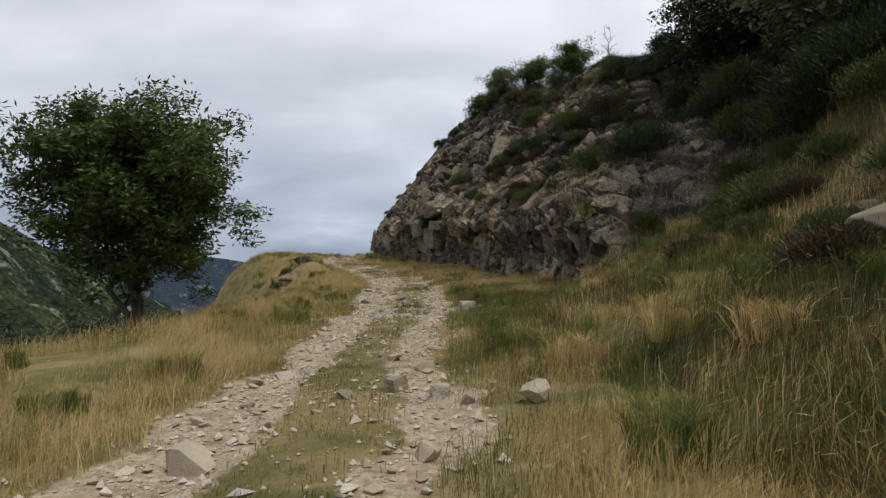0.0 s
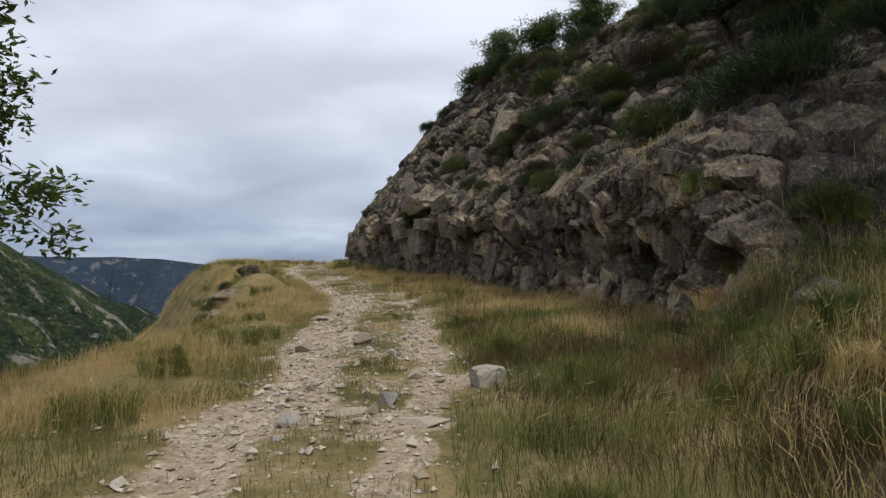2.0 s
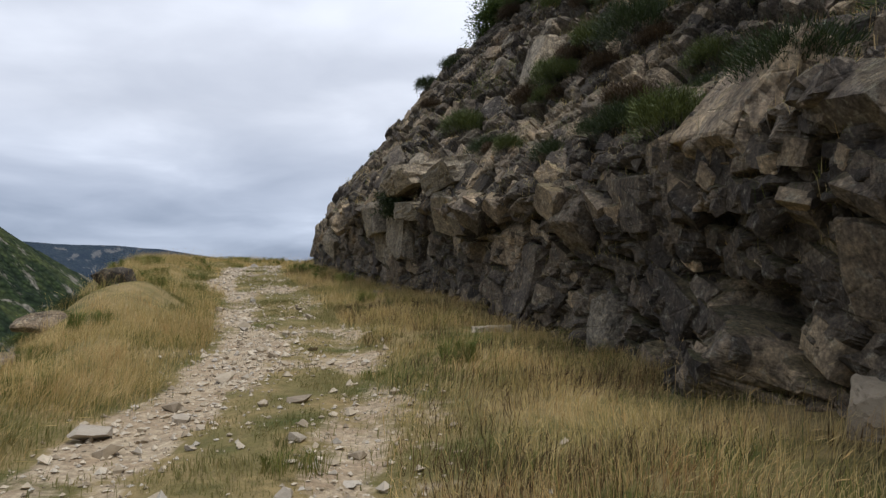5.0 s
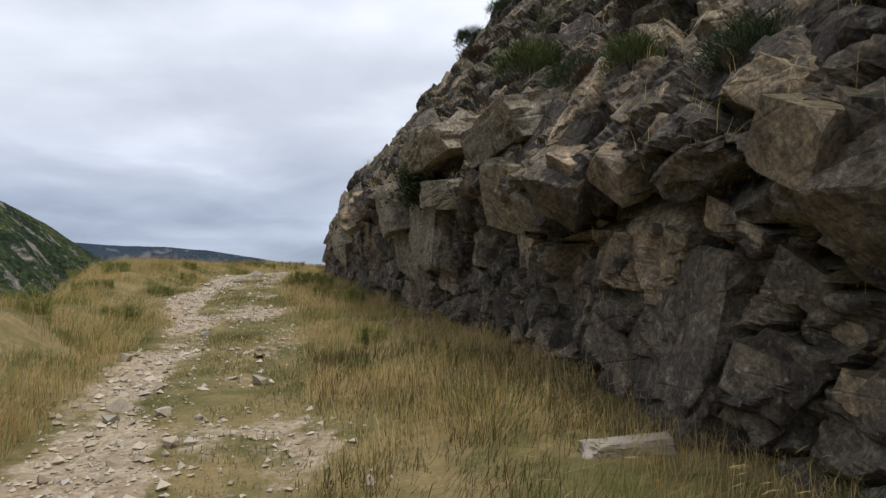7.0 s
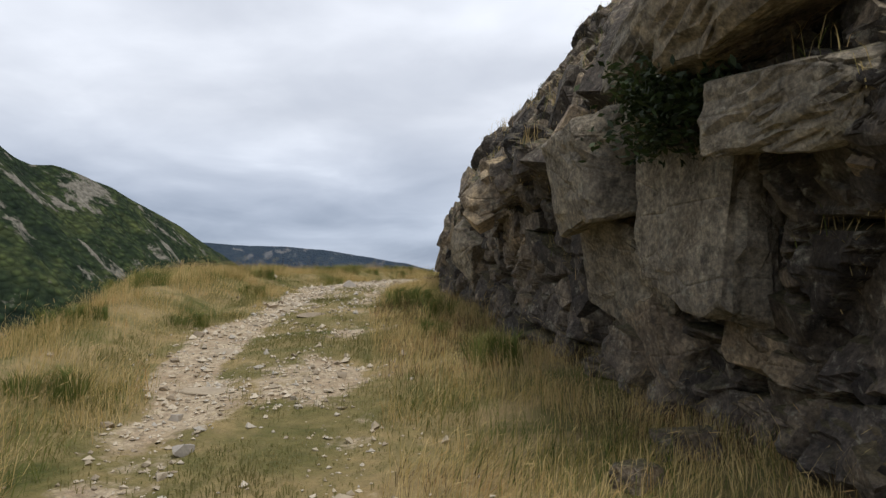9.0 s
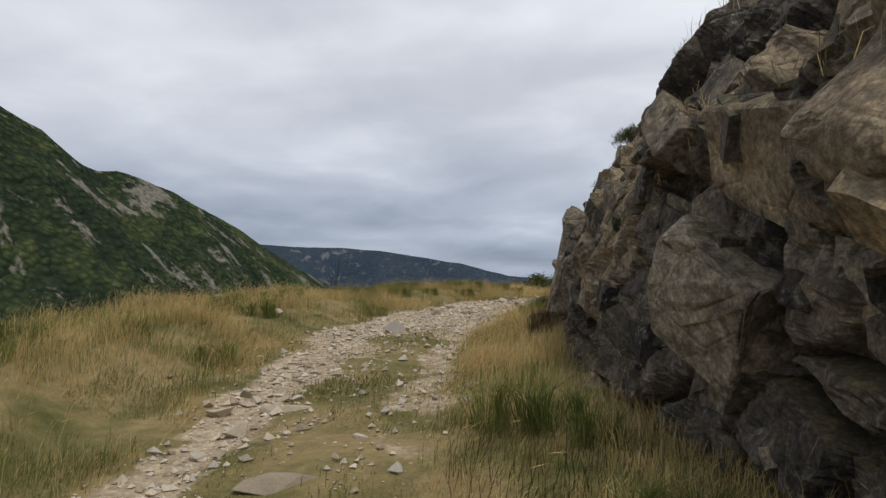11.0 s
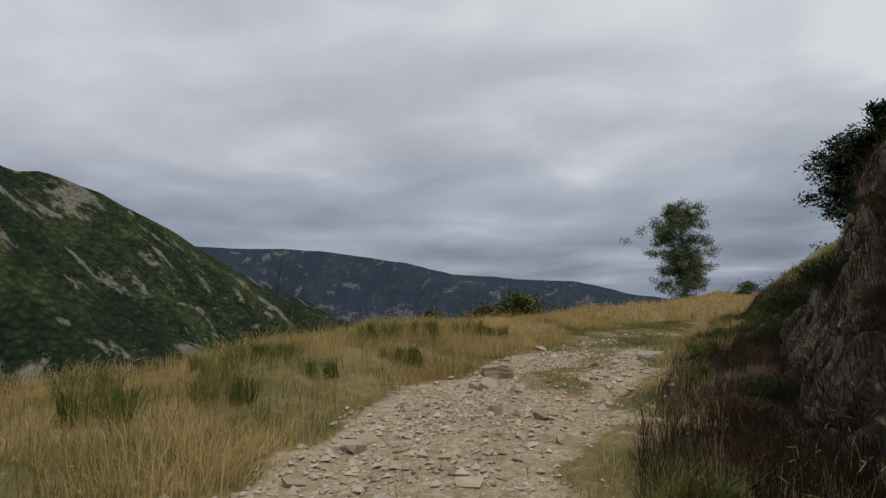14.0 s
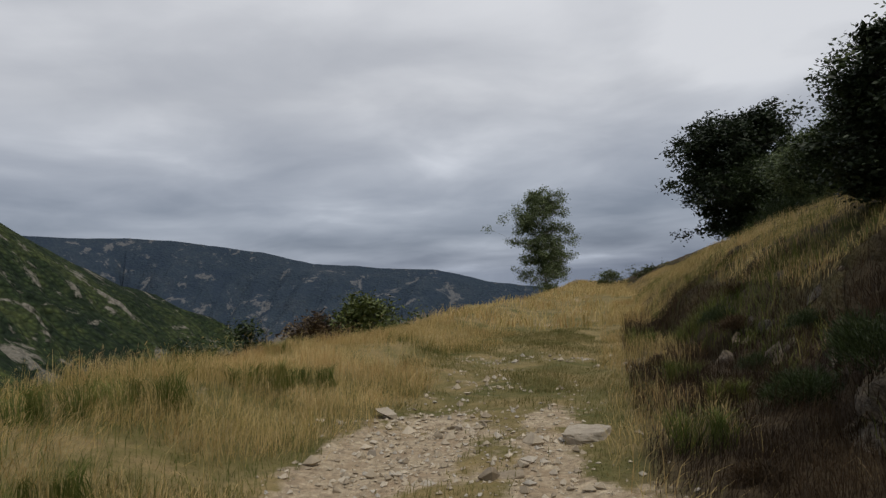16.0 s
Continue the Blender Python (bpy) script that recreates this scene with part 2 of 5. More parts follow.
def bank_material():
    m = Nodes("bank_turf")
    big, mid, fine = m.noise(0.25, 5, 0.6, 0.5), m.noise(1.6, 6, 0.65, 0.4), m.noise(14, 6, 0.7)
    turf = m.ramp(big, [(0.34, (0.045, 0.058, 0.017)), (0.48, (0.10, 0.088, 0.035)), (0.62, (0.16, 0.12, 0.056))])
    turf = m.mix(0.5, turf, m.ramp(mid, [(0.32, (0.05, 0.055, 0.02)), (0.55, (0.16, 0.125, 0.058)), (0.72, (0.26, 0.20, 0.10))]))
    earth = m.ramp(m.noise(0.9, 6, 0.65, 0.6), [(0.54, 0.0), (0.64, 0.9)])
    turf = m.mix(earth, turf, (0.12, 0.088, 0.060))
    turf = m.mix(0.4, turf, m.ramp(fine, [(0.3, (0.45, 0.45, 0.42)), (0.7, (1.45, 1.4, 1.3))]), "MULTIPLY")
    return m.done(turf, 0.95, m.maths("ADD", mid, m.maths("MULTIPLY", fine, 0.5)), 0.9, 0.12, gloss=0.12)


def dark_bank_material():
    # earth tones darker than the near bank's turf
    m = Nodes("dark_bank_earth")
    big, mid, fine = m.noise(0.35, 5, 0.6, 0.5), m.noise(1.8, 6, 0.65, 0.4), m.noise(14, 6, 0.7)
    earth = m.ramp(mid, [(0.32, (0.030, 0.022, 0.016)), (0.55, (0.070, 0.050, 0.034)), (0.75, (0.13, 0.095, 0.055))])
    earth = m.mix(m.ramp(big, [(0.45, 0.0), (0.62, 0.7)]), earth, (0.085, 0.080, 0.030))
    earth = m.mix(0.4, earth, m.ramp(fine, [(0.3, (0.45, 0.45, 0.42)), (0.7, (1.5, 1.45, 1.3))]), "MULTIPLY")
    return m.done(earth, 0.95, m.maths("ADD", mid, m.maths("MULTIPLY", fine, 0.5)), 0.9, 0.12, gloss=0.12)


def blade_material(name, stops, through=0.25):
    m = Nodes(name)
    patch = m.noise(1.1, 5, 0.65, 0.4)
    broad = m.ramp(patch, [(0.32, 0.0), (0.68, 1.0)])
    colour = m.ramp(m.maths("ADD", m.maths("MULTIPLY", m.island(), 0.42), m.maths("MULTIPLY", broad, 0.58)), stops)
    return m.done(colour, 0.75, through=through, gloss=0.2)


def leaf_material(name, dark, light, through=0.3):
    m = Nodes(name)
    colour = m.ramp(m.maths("ADD", m.maths("MULTIPLY", m.island(), 0.6), m.maths("MULTIPLY", m.noise(0.9, 3, 0.5), 0.4)), [(0.15, dark), (0.55, tuple((a + b) / 2 for a, b in zip(dark, light))), (0.9, light)])
    return m.done(colour, 0.55, through=through, gloss=0.35)


def bark_material(name, dark, light):
    m = Nodes(name)
    n = m.noise(9, 6, 0.7, 0.4, at=m.stretched(1, 1, 0.25))
    return m.done(m.ramp(n, [(0.3, dark), (0.7, light)]), 0.9, n, 0.8, 0.03)


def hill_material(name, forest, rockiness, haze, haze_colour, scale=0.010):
    """A wooded mountainside with scree and crags; air haze is mixed into its colour."""
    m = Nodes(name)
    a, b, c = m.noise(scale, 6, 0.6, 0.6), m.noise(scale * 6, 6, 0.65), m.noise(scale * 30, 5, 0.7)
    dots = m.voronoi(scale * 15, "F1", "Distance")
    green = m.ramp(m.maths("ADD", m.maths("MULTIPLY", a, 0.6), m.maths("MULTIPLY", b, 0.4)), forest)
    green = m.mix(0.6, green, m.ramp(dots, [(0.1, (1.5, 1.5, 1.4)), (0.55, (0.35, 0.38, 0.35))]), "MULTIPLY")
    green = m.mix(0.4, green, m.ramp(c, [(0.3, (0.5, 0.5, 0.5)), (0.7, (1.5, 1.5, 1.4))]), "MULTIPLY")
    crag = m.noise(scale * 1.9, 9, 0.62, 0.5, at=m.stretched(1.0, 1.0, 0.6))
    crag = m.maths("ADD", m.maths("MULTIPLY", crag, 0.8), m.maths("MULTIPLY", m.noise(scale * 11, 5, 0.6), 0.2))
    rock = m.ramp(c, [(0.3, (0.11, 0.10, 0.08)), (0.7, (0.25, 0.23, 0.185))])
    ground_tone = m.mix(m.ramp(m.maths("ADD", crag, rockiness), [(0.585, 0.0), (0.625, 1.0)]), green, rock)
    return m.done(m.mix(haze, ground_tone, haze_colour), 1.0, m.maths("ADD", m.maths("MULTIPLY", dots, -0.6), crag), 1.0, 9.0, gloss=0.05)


PALE_ROCK = rock_material("pale_broken_rock", 0.6, "each")
BLOCK_ROCK, RUBBLE_ROCK = rock_material("grey_broken_rock", 0.0, "each"), rock_material("small_broken_rock", 0.0, "island")
ROCK, STONE, GRAVEL, SOIL, BANK, DARK_BANK = rock_material(), stone_material(), gravel_material(), ground_material(), bank_material(), dark_bank_material()
DRY = blade_material("dry_grass_blades", [(0.10, (0.22, 0.195, 0.055)), (0.34, (0.43, 0.325, 0.120)), (0.56, (0.62, 0.475, 0.225)), (0.78, (0.52, 0.335, 0.135)), (0.95, (0.31, 0.175, 0.070))])
GREEN = blade_material("green_grass_blades", [(0.15, (0.056, 0.082, 0.016)), (0.5, (0.125, 0.150, 0.034)), (0.9, (0.28, 0.24, 0.075))])
BROWN = blade_material("brown_dead_grass", [(0.15, (0.030, 0.018, 0.009)), (0.5, (0.080, 0.048, 0.022)), (0.9, (0.22, 0.135, 0.06))])
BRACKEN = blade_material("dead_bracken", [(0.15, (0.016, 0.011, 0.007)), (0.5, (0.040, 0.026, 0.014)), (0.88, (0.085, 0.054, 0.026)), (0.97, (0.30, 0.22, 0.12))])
SHORT = blade_material("short_turf_blades", [(0.15, (0.11, 0.12, 0.035)), (0.5, (0.22, 0.20, 0.075)), (0.9, (0.36, 0.29, 0.13))])
ROWAN = leaf_material("rowan_leaves", (0.030, 0.052, 0.012), (0.145, 0.20, 0.048))
BROOM = leaf_material("broom_twigs", (0.035, 0.050, 0.012), (0.14, 0.165, 0.042), 0.15)
BIRCH = leaf_material("birch_leaves", (0.055, 0.078, 0.030), (0.23, 0.27, 0.125))
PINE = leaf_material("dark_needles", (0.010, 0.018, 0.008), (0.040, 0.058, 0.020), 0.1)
# a darker leaf green with the trees' shade put into its colour
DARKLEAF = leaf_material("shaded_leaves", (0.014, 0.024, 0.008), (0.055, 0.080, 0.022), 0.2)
HEATH = leaf_material("heather_twigs", (0.036, 0.022, 0.012), (0.12, 0.078, 0.038), 0.1)
BARK = bark_material("grey_bark", (0.035, 0.030, 0.025), (0.13, 0.115, 0.095))
PALE_BARK = bark_material("pale_bark", (0.16, 0.15, 0.135), (0.42, 0.40, 0.37))
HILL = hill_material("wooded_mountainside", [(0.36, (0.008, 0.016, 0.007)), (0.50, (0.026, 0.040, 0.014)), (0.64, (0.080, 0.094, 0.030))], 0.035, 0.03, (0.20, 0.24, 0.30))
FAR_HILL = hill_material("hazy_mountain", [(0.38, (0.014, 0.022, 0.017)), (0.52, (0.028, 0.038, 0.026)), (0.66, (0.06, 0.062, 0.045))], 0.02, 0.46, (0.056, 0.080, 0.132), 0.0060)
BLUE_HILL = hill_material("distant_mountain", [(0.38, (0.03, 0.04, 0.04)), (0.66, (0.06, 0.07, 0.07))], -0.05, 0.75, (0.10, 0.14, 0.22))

# ---- arithmetic of the land ----


def hashed(i, j, k, seed):
    """Random numbers in 0..1 from whole numbers."""
    n = (i.astype(np.int64) * 73856093) ^ (j.astype(np.int64) * 19349663) ^ (k.astype(np.int64) * 83492791) ^ (seed * 2654435761)
    n = n & 0xFFFFFFFF
    n = ((n ^ (n >> 16)) * 0x45D9F3B) & 0xFFFFFFFF
    n = ((n ^ (n >> 16)) * 0x45D9F3B) & 0xFFFFFFFF
    return ((n ^ (n >> 16)) & 0xFFFFFF) / float(0x1000000)


def wave(p, size, seed=0):
    """Smooth noise in -1..1 at points p (n, 3)."""
    q = p / size
    c = np.floor(q)
    f = q - c
    f = f * f * (3 - 2 * f)
    c = c.astype(np.int64)
    total = np.zeros(len(p))
    for a in (0, 1):
        for b in (0, 1):
            for d in (0, 1):
                w = (f[:, 0] if a else 1 - f[:, 0]) * (f[:, 1] if b else 1 - f[:, 1]) * (f[:, 2] if d else 1 - f[:, 2])
                total += w * hashed(c[:, 0] + a, c[:, 1] + b, c[:, 2] + d, seed)
    return total * 2 - 1


def waves(p, size, octaves, seed=0, fade=0.5):
    return sum(fade**n * wave(p, size / 2**n, seed + 17 * n) for n in range(octaves))


def blocks(p, size, seed, tilt, sharp):
    """Broken rock: each cell of a loose 3D net has a step and a slope of its own. Gives the height and the nearness to a joint."""
    q = p / size
    c = np.floor(q).astype(np.int64)
    first, second = np.full(len(p), 9.0), np.full(len(p), 9.0)
    step, share, own = np.zeros(len(p)), np.full(len(p), 1e-12), np.zeros(len(p))
    for a in (-1, 0, 1):
        for b in (-1, 0, 1):
            for d in (-1, 0, 1):
                i, j, k = c[:, 0] + a, c[:, 1] + b, c[:, 2] + d
                r = [hashed(i, j, k, seed + n) for n in range(7)]
                off = np.stack([i + 0.1 + 0.8 * r[0], j + 0.1 + 0.8 * r[1], k + 0.1 + 0.8 * r[2]], 1) - q
                far = np.sqrt((off**2).sum(1))
                h = (r[3] * 2 - 1) + tilt * (off[:, 0] * (r[4] - 0.5) + off[:, 1] * (r[5] - 0.5) + off[:, 2] * (r[6] * 0.8 + 0.08))
                w = np.exp(-sharp * far)
                step += w * h
                share += w
                near = far < first
                second = np.where(near, first, np.minimum(second, far))
                own = np.where(near, r[5], own)
                first = np.where(near, far, first)
    return step / share, second - first, own


def smooth(a, b, x):
    t = np.clip((x - a) / (b - a), 0, 1)
    return t * t * (3 - 2 * t)


class Line:
    """A smooth curve through knots."""

    def __init__(self, knots, blur=1.6):
        at, value = np.array(knots, float).T
        self.at = np.arange(at[0], at[-1] + 0.25, 0.25)
        line = np.interp(self.at, at, value)
        k = np.exp(-0.5 * (np.arange(-24, 25) * 0.25 / blur) ** 2)
        self.value = np.convolve(np.pad(line, 24, mode="reflect", reflect_type="odd"), k / k.sum(), "valid")

    def __call__(self, y):
        return np.interp(y, self.at, self.value)


# places along the track are counted in stations of this many metres
STEP = 1.317
TRACK_X = Line([(-60, -1), (0, -1), (10, -1.1), (17.5, -1.25), (22, -2.0), (25, -2.9), (28.6, -4.3), (32, -5.9), (36.2, -7.9), (40.6, -9.1), (43.6, -9.3), (46.6, -9.0), (51.6, -7.8), (57.6, -6.0), (70.6, -2.0), (105.6, 8.5), (160, 24)])
TRACK_Z = Line([(-60, -4.5), (0, 0), (10.7, 0.93), (17.5, 1.38), (23, 1.9), (28.6, 2.55), (36.2, 3.8), (40.6, 4.15), (45.6, 4.47), (52.6, 4.65), (57.6, 4.6), (115, 4.4), (160, 2)])
SHOULDER = Line([(-60, 5), (5, 4.6), (12, 3.5), (20, 2.7), (26, 3.1), (31, 3.2), (36, 3.7), (39, 5), (42.6, 6.4), (48.6, 6.0), (52.6, 5.0), (57.6, 3.2), (65, 2.6), (160, 3)], 2.0)
BERM = Line([(-60, 0.25), (8, 0.25), (13, 0.05), (18, 0.2), (24, 0.3), (32, 0.4), (40, 0.35), (50, 0.3), (160, 0.1)])
TOE = Line([(-60, 1.6), (10, 1.6), (12.3, 2.5), (14.5, 3.4), (17, 3.45), (19, 3.15), (22, 2.65), (23.3, 2.35), (24.3, 1.7), (25, 1.15), (26, 0.65), (27, 0.2), (28, -0.2), (29, -0.75), (30, -1.35), (31, -1.95), (32, -2.55), (33.5, -3.35), (35.2, -4.4), (36.2, -5.0), (37.5, -5.65), (38.8, -5.9), (40.5, -6.05), (42.2, -6.15), (44.1, -6.2), (46.0, -6.1), (47.5, -5.7), (50.6, -5.1), (54, -4.6), (57.6, -3.9), (70.6, 0.1), (105.6, 10.5), (160, 26)], 0.7)


def land(x, y):
    """Height of the ground."""
    p = np.stack([x, y, 0 * x], 1)
    at = y / STEP
    d = x - TRACK_X(at)
    z = TRACK_Z(at)
    z = z + BERM(at) * smooth(1.9, 3.3, -d)
    out = np.maximum(-d - SHOULDER(at) + 0.8 * wave(p, 5.0, 5), 0)
    brink = 0.11 + 0.10 * smooth(19, 23, at) * (1 - smooth(48, 54, at))
    z = z - np.where(out < 4, brink * out**2, 16 * brink + 0.7 * (out - 4))
    z = np.maximum(z, -230 + 20 * wave(p, 180, 9))
    z = z + 0.10 * smooth(1.6, 3.0, d) - 0.05 * np.exp(-((np.abs(d) - 0.9) / 0.35) ** 2)
    near = np.exp(-np.abs(d) / 40)
    z = z + near * (0.05 * wave(p, 1.7, 1) + 0.02 * wave(p, 0.45, 2)) + 0.16 * smooth(2, 4, np.abs(d)) * wave(p, 3.1, 3)
    z = z + (1 - near) * smooth(20, 90, np.abs(d)) * 9 * waves(p, 60, 3, 4)
    z = z + 0.8 * np.exp(-(((x + 7.9) / 1.4) ** 2 + ((at - 26.4) / 2.6) ** 2))
    drop = smooth(150, 420, at) * 120 + smooth(60, 400, -at) * 60
    return z - drop


def bareness(x, y):
    """How bare of grass the ground is: ruts, worn track, stony patches."""
    at = y / STEP
    d = x - TRACK_X(at)
    p = np.stack([x, y, 0 * x], 1)
    d = d + 0.35 * wave(p, 3.5, 31) + 0.22 * wave(p, 0.9, 35)
    left = np.exp(-((d + 0.95) / (0.58 + 0.2 * smooth(37, 41, at))) ** 4)
    right = (1 - 0.25 * smooth(17, 22, at) * (1 - smooth(36, 40, at))) * np.exp(-((d - 0.85) / 0.42) ** 4)
    middle = 0.35 + 0.35 * smooth(37, 41, at) * (1 - smooth(45, 50, at))
    bed = middle * np.exp(-(d / 1.75) ** 6)
    fade = 1 - 0.8 * smooth(46.5, 55.5, at)
    early = 0.82 - 0.12 * smooth(19, 23, at) + 0.28 * smooth(36, 41, at)
    return np.clip(np.maximum(np.maximum(left, 0.85 * right), bed) * fade * early + 0.28 * wave(p, 1.3, 33) + 0.16 * wave(p, 0.45, 37), 0, 1)


CLIFF_H, CLIFF_S = np.array([(-0.9, -0.1), (0, 0), (1.0, 0.15), (1.8, 0.1), (2.4, -0.3), (3.4, 0.45), (4.5, 1.75), (5.5, 2.55), (6.9, 3.55), (8.6, 4.9), (9.7, 6.2), (10.4, 11), (11.0, 22), (11.6, 45), (15, 90)]).T
BANK_H, BANK_S = np.array([(-0.6, -0.5), (0, 0), (0.3, 0.6), (0.6, 1.2), (1.0, 2.1), (1.4, 3.0), (2.1, 4.0), (2.9, 5.0), (4.6, 6.6), (7, 8.6), (9.6, 11.5), (11.6, 15), (13.5, 24), (17, 45), (22, 90)]).T
FAR_H, FAR_S = np.array([(-0.6, -0.3), (0, 0), (0.35, 0.4), (0.75, 0.8), (1.2, 1.35), (1.6, 1.9), (2.05, 2.5), (2.4, 3.2), (3.2, 5.2), (4.2, 7.8), (5.7, 11.5), (7.2, 15), (10, 25), (14, 45), (21, 90)]).T
NOSE_S = np.array([-0.1, 0, 0.15, 0.35, 0.65, 1.35, 2.2, 3.0, 4.1, 5.7, 7.4, 11, 22, 45, 90])
WALL_S = np.array([-0.1, 0, 0.45, 0.8, 1.0, 1.5, 2.0, 2.6, 3.5, 5.0, 7.0, 11, 22, 45, 90])
TOP = 14


def slope_point(y, v):
    """A place on the bank right of the track: y along it, v from below the toe (0) to the top (14)."""
    knots = np.arange(15)
    w1, w2 = smooth(12.2, 15.2, y), smooth(46.5, 52.5, y)
    lean = 1 + 0.9 * (1 - smooth(19, 24.5, y)) * smooth(11, 14, y)
    face = np.interp(v, knots, CLIFF_S)
    nose = smooth(32.5, 38, y)
    wall = smooth(42.5, 45, y)
    face = (1 - nose) * face + nose * ((1 - wall) * np.interp(v, knots, NOSE_S) + wall * np.interp(v, knots, WALL_S))
    face = np.where(face < 0, face * smooth(21, 26, y), face * lean)
    s = (1 - w1) * np.interp(v, knots, BANK_S) + w1 * ((1 - w2) * face + w2 * np.interp(v, knots, FAR_S))
    h = (1 - w1) * np.interp(v, knots, BANK_H) + w1 * ((1 - w2) * np.interp(v, knots, CLIFF_H) + w2 * (1 - 0.36 * smooth(58, 80, y)) * np.interp(v, knots, FAR_H))
    rocky = w1 * (1 - 0.72 * w2)
    return TOE(y) + s, STEP * y + 0.12 * s, TRACK_Z(y) + h, rocky


def slope_surface(y, v, facing=False):
    """Bank and cliff with their broken relief. Gives places (n, 3)."""
    e = 0.02
    x0, y0, z0, rocky = slope_point(y, v)
    p = np.stack([x0, y0, z0], 1)
    a = np.stack(slope_point(y + e, v)[:3], 1) - p
    b = np.stack(slope_point(y, np.clip(v + e, 0, TOP))[:3], 1) - p
    b = np.where(np.abs(b).sum(1, keepdims=True) < 1e-9, (0, 0, 1.0), b)
    out = np.cross(b, a)
    out /= np.linalg.norm(out, axis=1, keepdims=True) + 1e-9
    # joints dip across the face
    turn = np.array(Euler((radians(28), radians(-18), radians(35))).to_matrix())
    q = (p + 0.07 * np.stack([wave(p, 1.1, 51), wave(p, 1.1, 52), wave(p, 1.1, 53)], 1)) @ turn.T
    big, j1, t1 = blocks(q * (0.75, 0.9, 1.2), 2.1, 60, 3.2, 90)
    mid, j2, t2 = blocks(q * (0.8, 1.0, 1.3) + 7, 0.95, 70, 3.0, 80)
    tiny, j3, t3 = blocks(q * (1.0, 1.0, 1.4) + 3, 0.36, 80, 2.6, 50)
    steep = rocky * (1 - 0.5 * smooth(34, 38, y)) * (0.35 + 0.65 * (1 - smooth(8.6, 10.5, v))) * smooth(0.2, 1.2, v)
    relief = 0.42 * big + 0.17 * mid + 0.045 * tiny - (0.45 + 0.3 * smooth(4, 6, v)) * (1 - smooth(0, 0.07 + 0.05 * smooth(4, 6, v), j1)) - (0.26 + 0.14 * smooth(4, 6, v)) * (1 - smooth(0, 0.08 + 0.05 * smooth(4, 6, v), j2)) - 0.03 * (1 - smooth(0, 0.12, j3)) + 0.012 * waves(q, 0.3, 3, 97, 0.6)
    soft = 0.24 * waves(p, 2.6, 4, 90) + 0.8 * smooth(7, 11, v) * wave(p, 8, 95)
    amount = (steep * relief + (1 - 0.85 * steep) * soft * smooth(0.1, 1.5, v))
    if facing == "tone":
        return p + out * amount[:, None], 0.35 * t1 + 0.45 * t2 + 0.2 * t3
    return (p + out * amount[:, None], out) if facing else p + out * amount[:, None]


# ---- helpers for meshes ----


def mesh_of(name, v, f, material, shade=False):
    """A mesh from arrays of places and faces (all with the same number of corners)."""
    me = bpy.data.meshes.new(name)
    v, f = np.ascontiguousarray(v, dtype=np.float32), np.ascontiguousarray(f, dtype=np.int32)
    me.vertices.add(len(v))
    me.vertices.foreach_set("co", v.ravel())
    me.loops.add(f.size)
    me.loops.foreach_set("vertex_index", f.ravel())
    me.polygons.add(len(f))
    me.polygons.foreach_set("loop_start", np.arange(0, f.size, f.shape[1], dtype=np.int32))
    me.update(calc_edges=True)
    me.polygons.foreach_set("use_smooth", np.full(len(f), shade))
    me.materials.append(material)
    return me


def grid_faces(rows, cols):
    k = np.arange(rows * cols).reshape(rows, cols)
    return np.stack([k[:-1, :-1], k[:-1, 1:], k[1:, 1:], k[1:, :-1]], -1).reshape(-1, 4)


def part(name, bm, material, parent, label=""):
    """Links a bmesh, or a finished mesh, as one object under a thing or a part."""
    if isinstance(bm, bmesh.types.BMesh):
        me = bpy.data.meshes.new(name)
        bm.to_mesh(me)
        bm.free()
        me.materials.append(material)
    else:
        me = bm
    ob = new(name, me)
    ob.parent = parent
    return tagged(ob, label)


def thing(name, at, label, category, group="", kind=""):
    ob = new(name)
    ob.matrix_world = pose(*at)
    ob.empty_display_size = 0.1
    return tagged(ob, label, category, group, kind)


def attribute(me, name, values):
    a = me.attributes.new(name, "FLOAT", "POINT")
    a.data.foreach_set("value", np.ascontiguousarray(values, dtype=np.float32))


def spread(lo, near_lo, near_hi, hi, fine, coarse):
    """Grid lines, close together in the middle and ever wider apart outside."""
    mid = np.arange(near_lo, near_hi + fine / 2, fine)
    grow = lambda n, length: fine * 0 + length * (np.expm1(np.linspace(0, 1, n + 1)[1:] * 6.0) / np.expm1(6.0))  # noqa: E731
    return np.concatenate([near_lo - grow(coarse, near_lo - lo)[::-1], mid, near_hi + grow(coarse, hi - near_hi)])


# ---- the land ----

gx, gy = spread(-2600, -17.0, 6.0, 2600, 0.11, 70), spread(-900, -6.0, 86.0, 4700, 0.16, 80)
X, Y = np.meshgrid(gx, gy)
px, py = X.ravel(), Y.ravel()
ground_mesh = mesh_of("ground", np.stack([px, py, land(px, py)], 1), grid_faces(len(gy), len(gx)), SOIL, True)
at = py / STEP
bare_far = bareness(px, py) * (np.abs(px - TRACK_X(at)) < 4)
attribute(ground_mesh, "bare", bare_far)
# mask of the darker tone: right of the track, at the far bank's foot
attribute(ground_mesh, "dark_foot", smooth(43.5, 47, at) * (1 - smooth(56, 66, at)) * smooth(1.2, 1.9, px - TRACK_X(at)))
attribute(ground_mesh, "wooded", smooth(6, 16, -(px - TRACK_X(at)) - SHOULDER(at)))
ground = tagged(new("ground", ground_mesh), "dry grassy hill ground with a worn stony track", "ground", kind="structure")


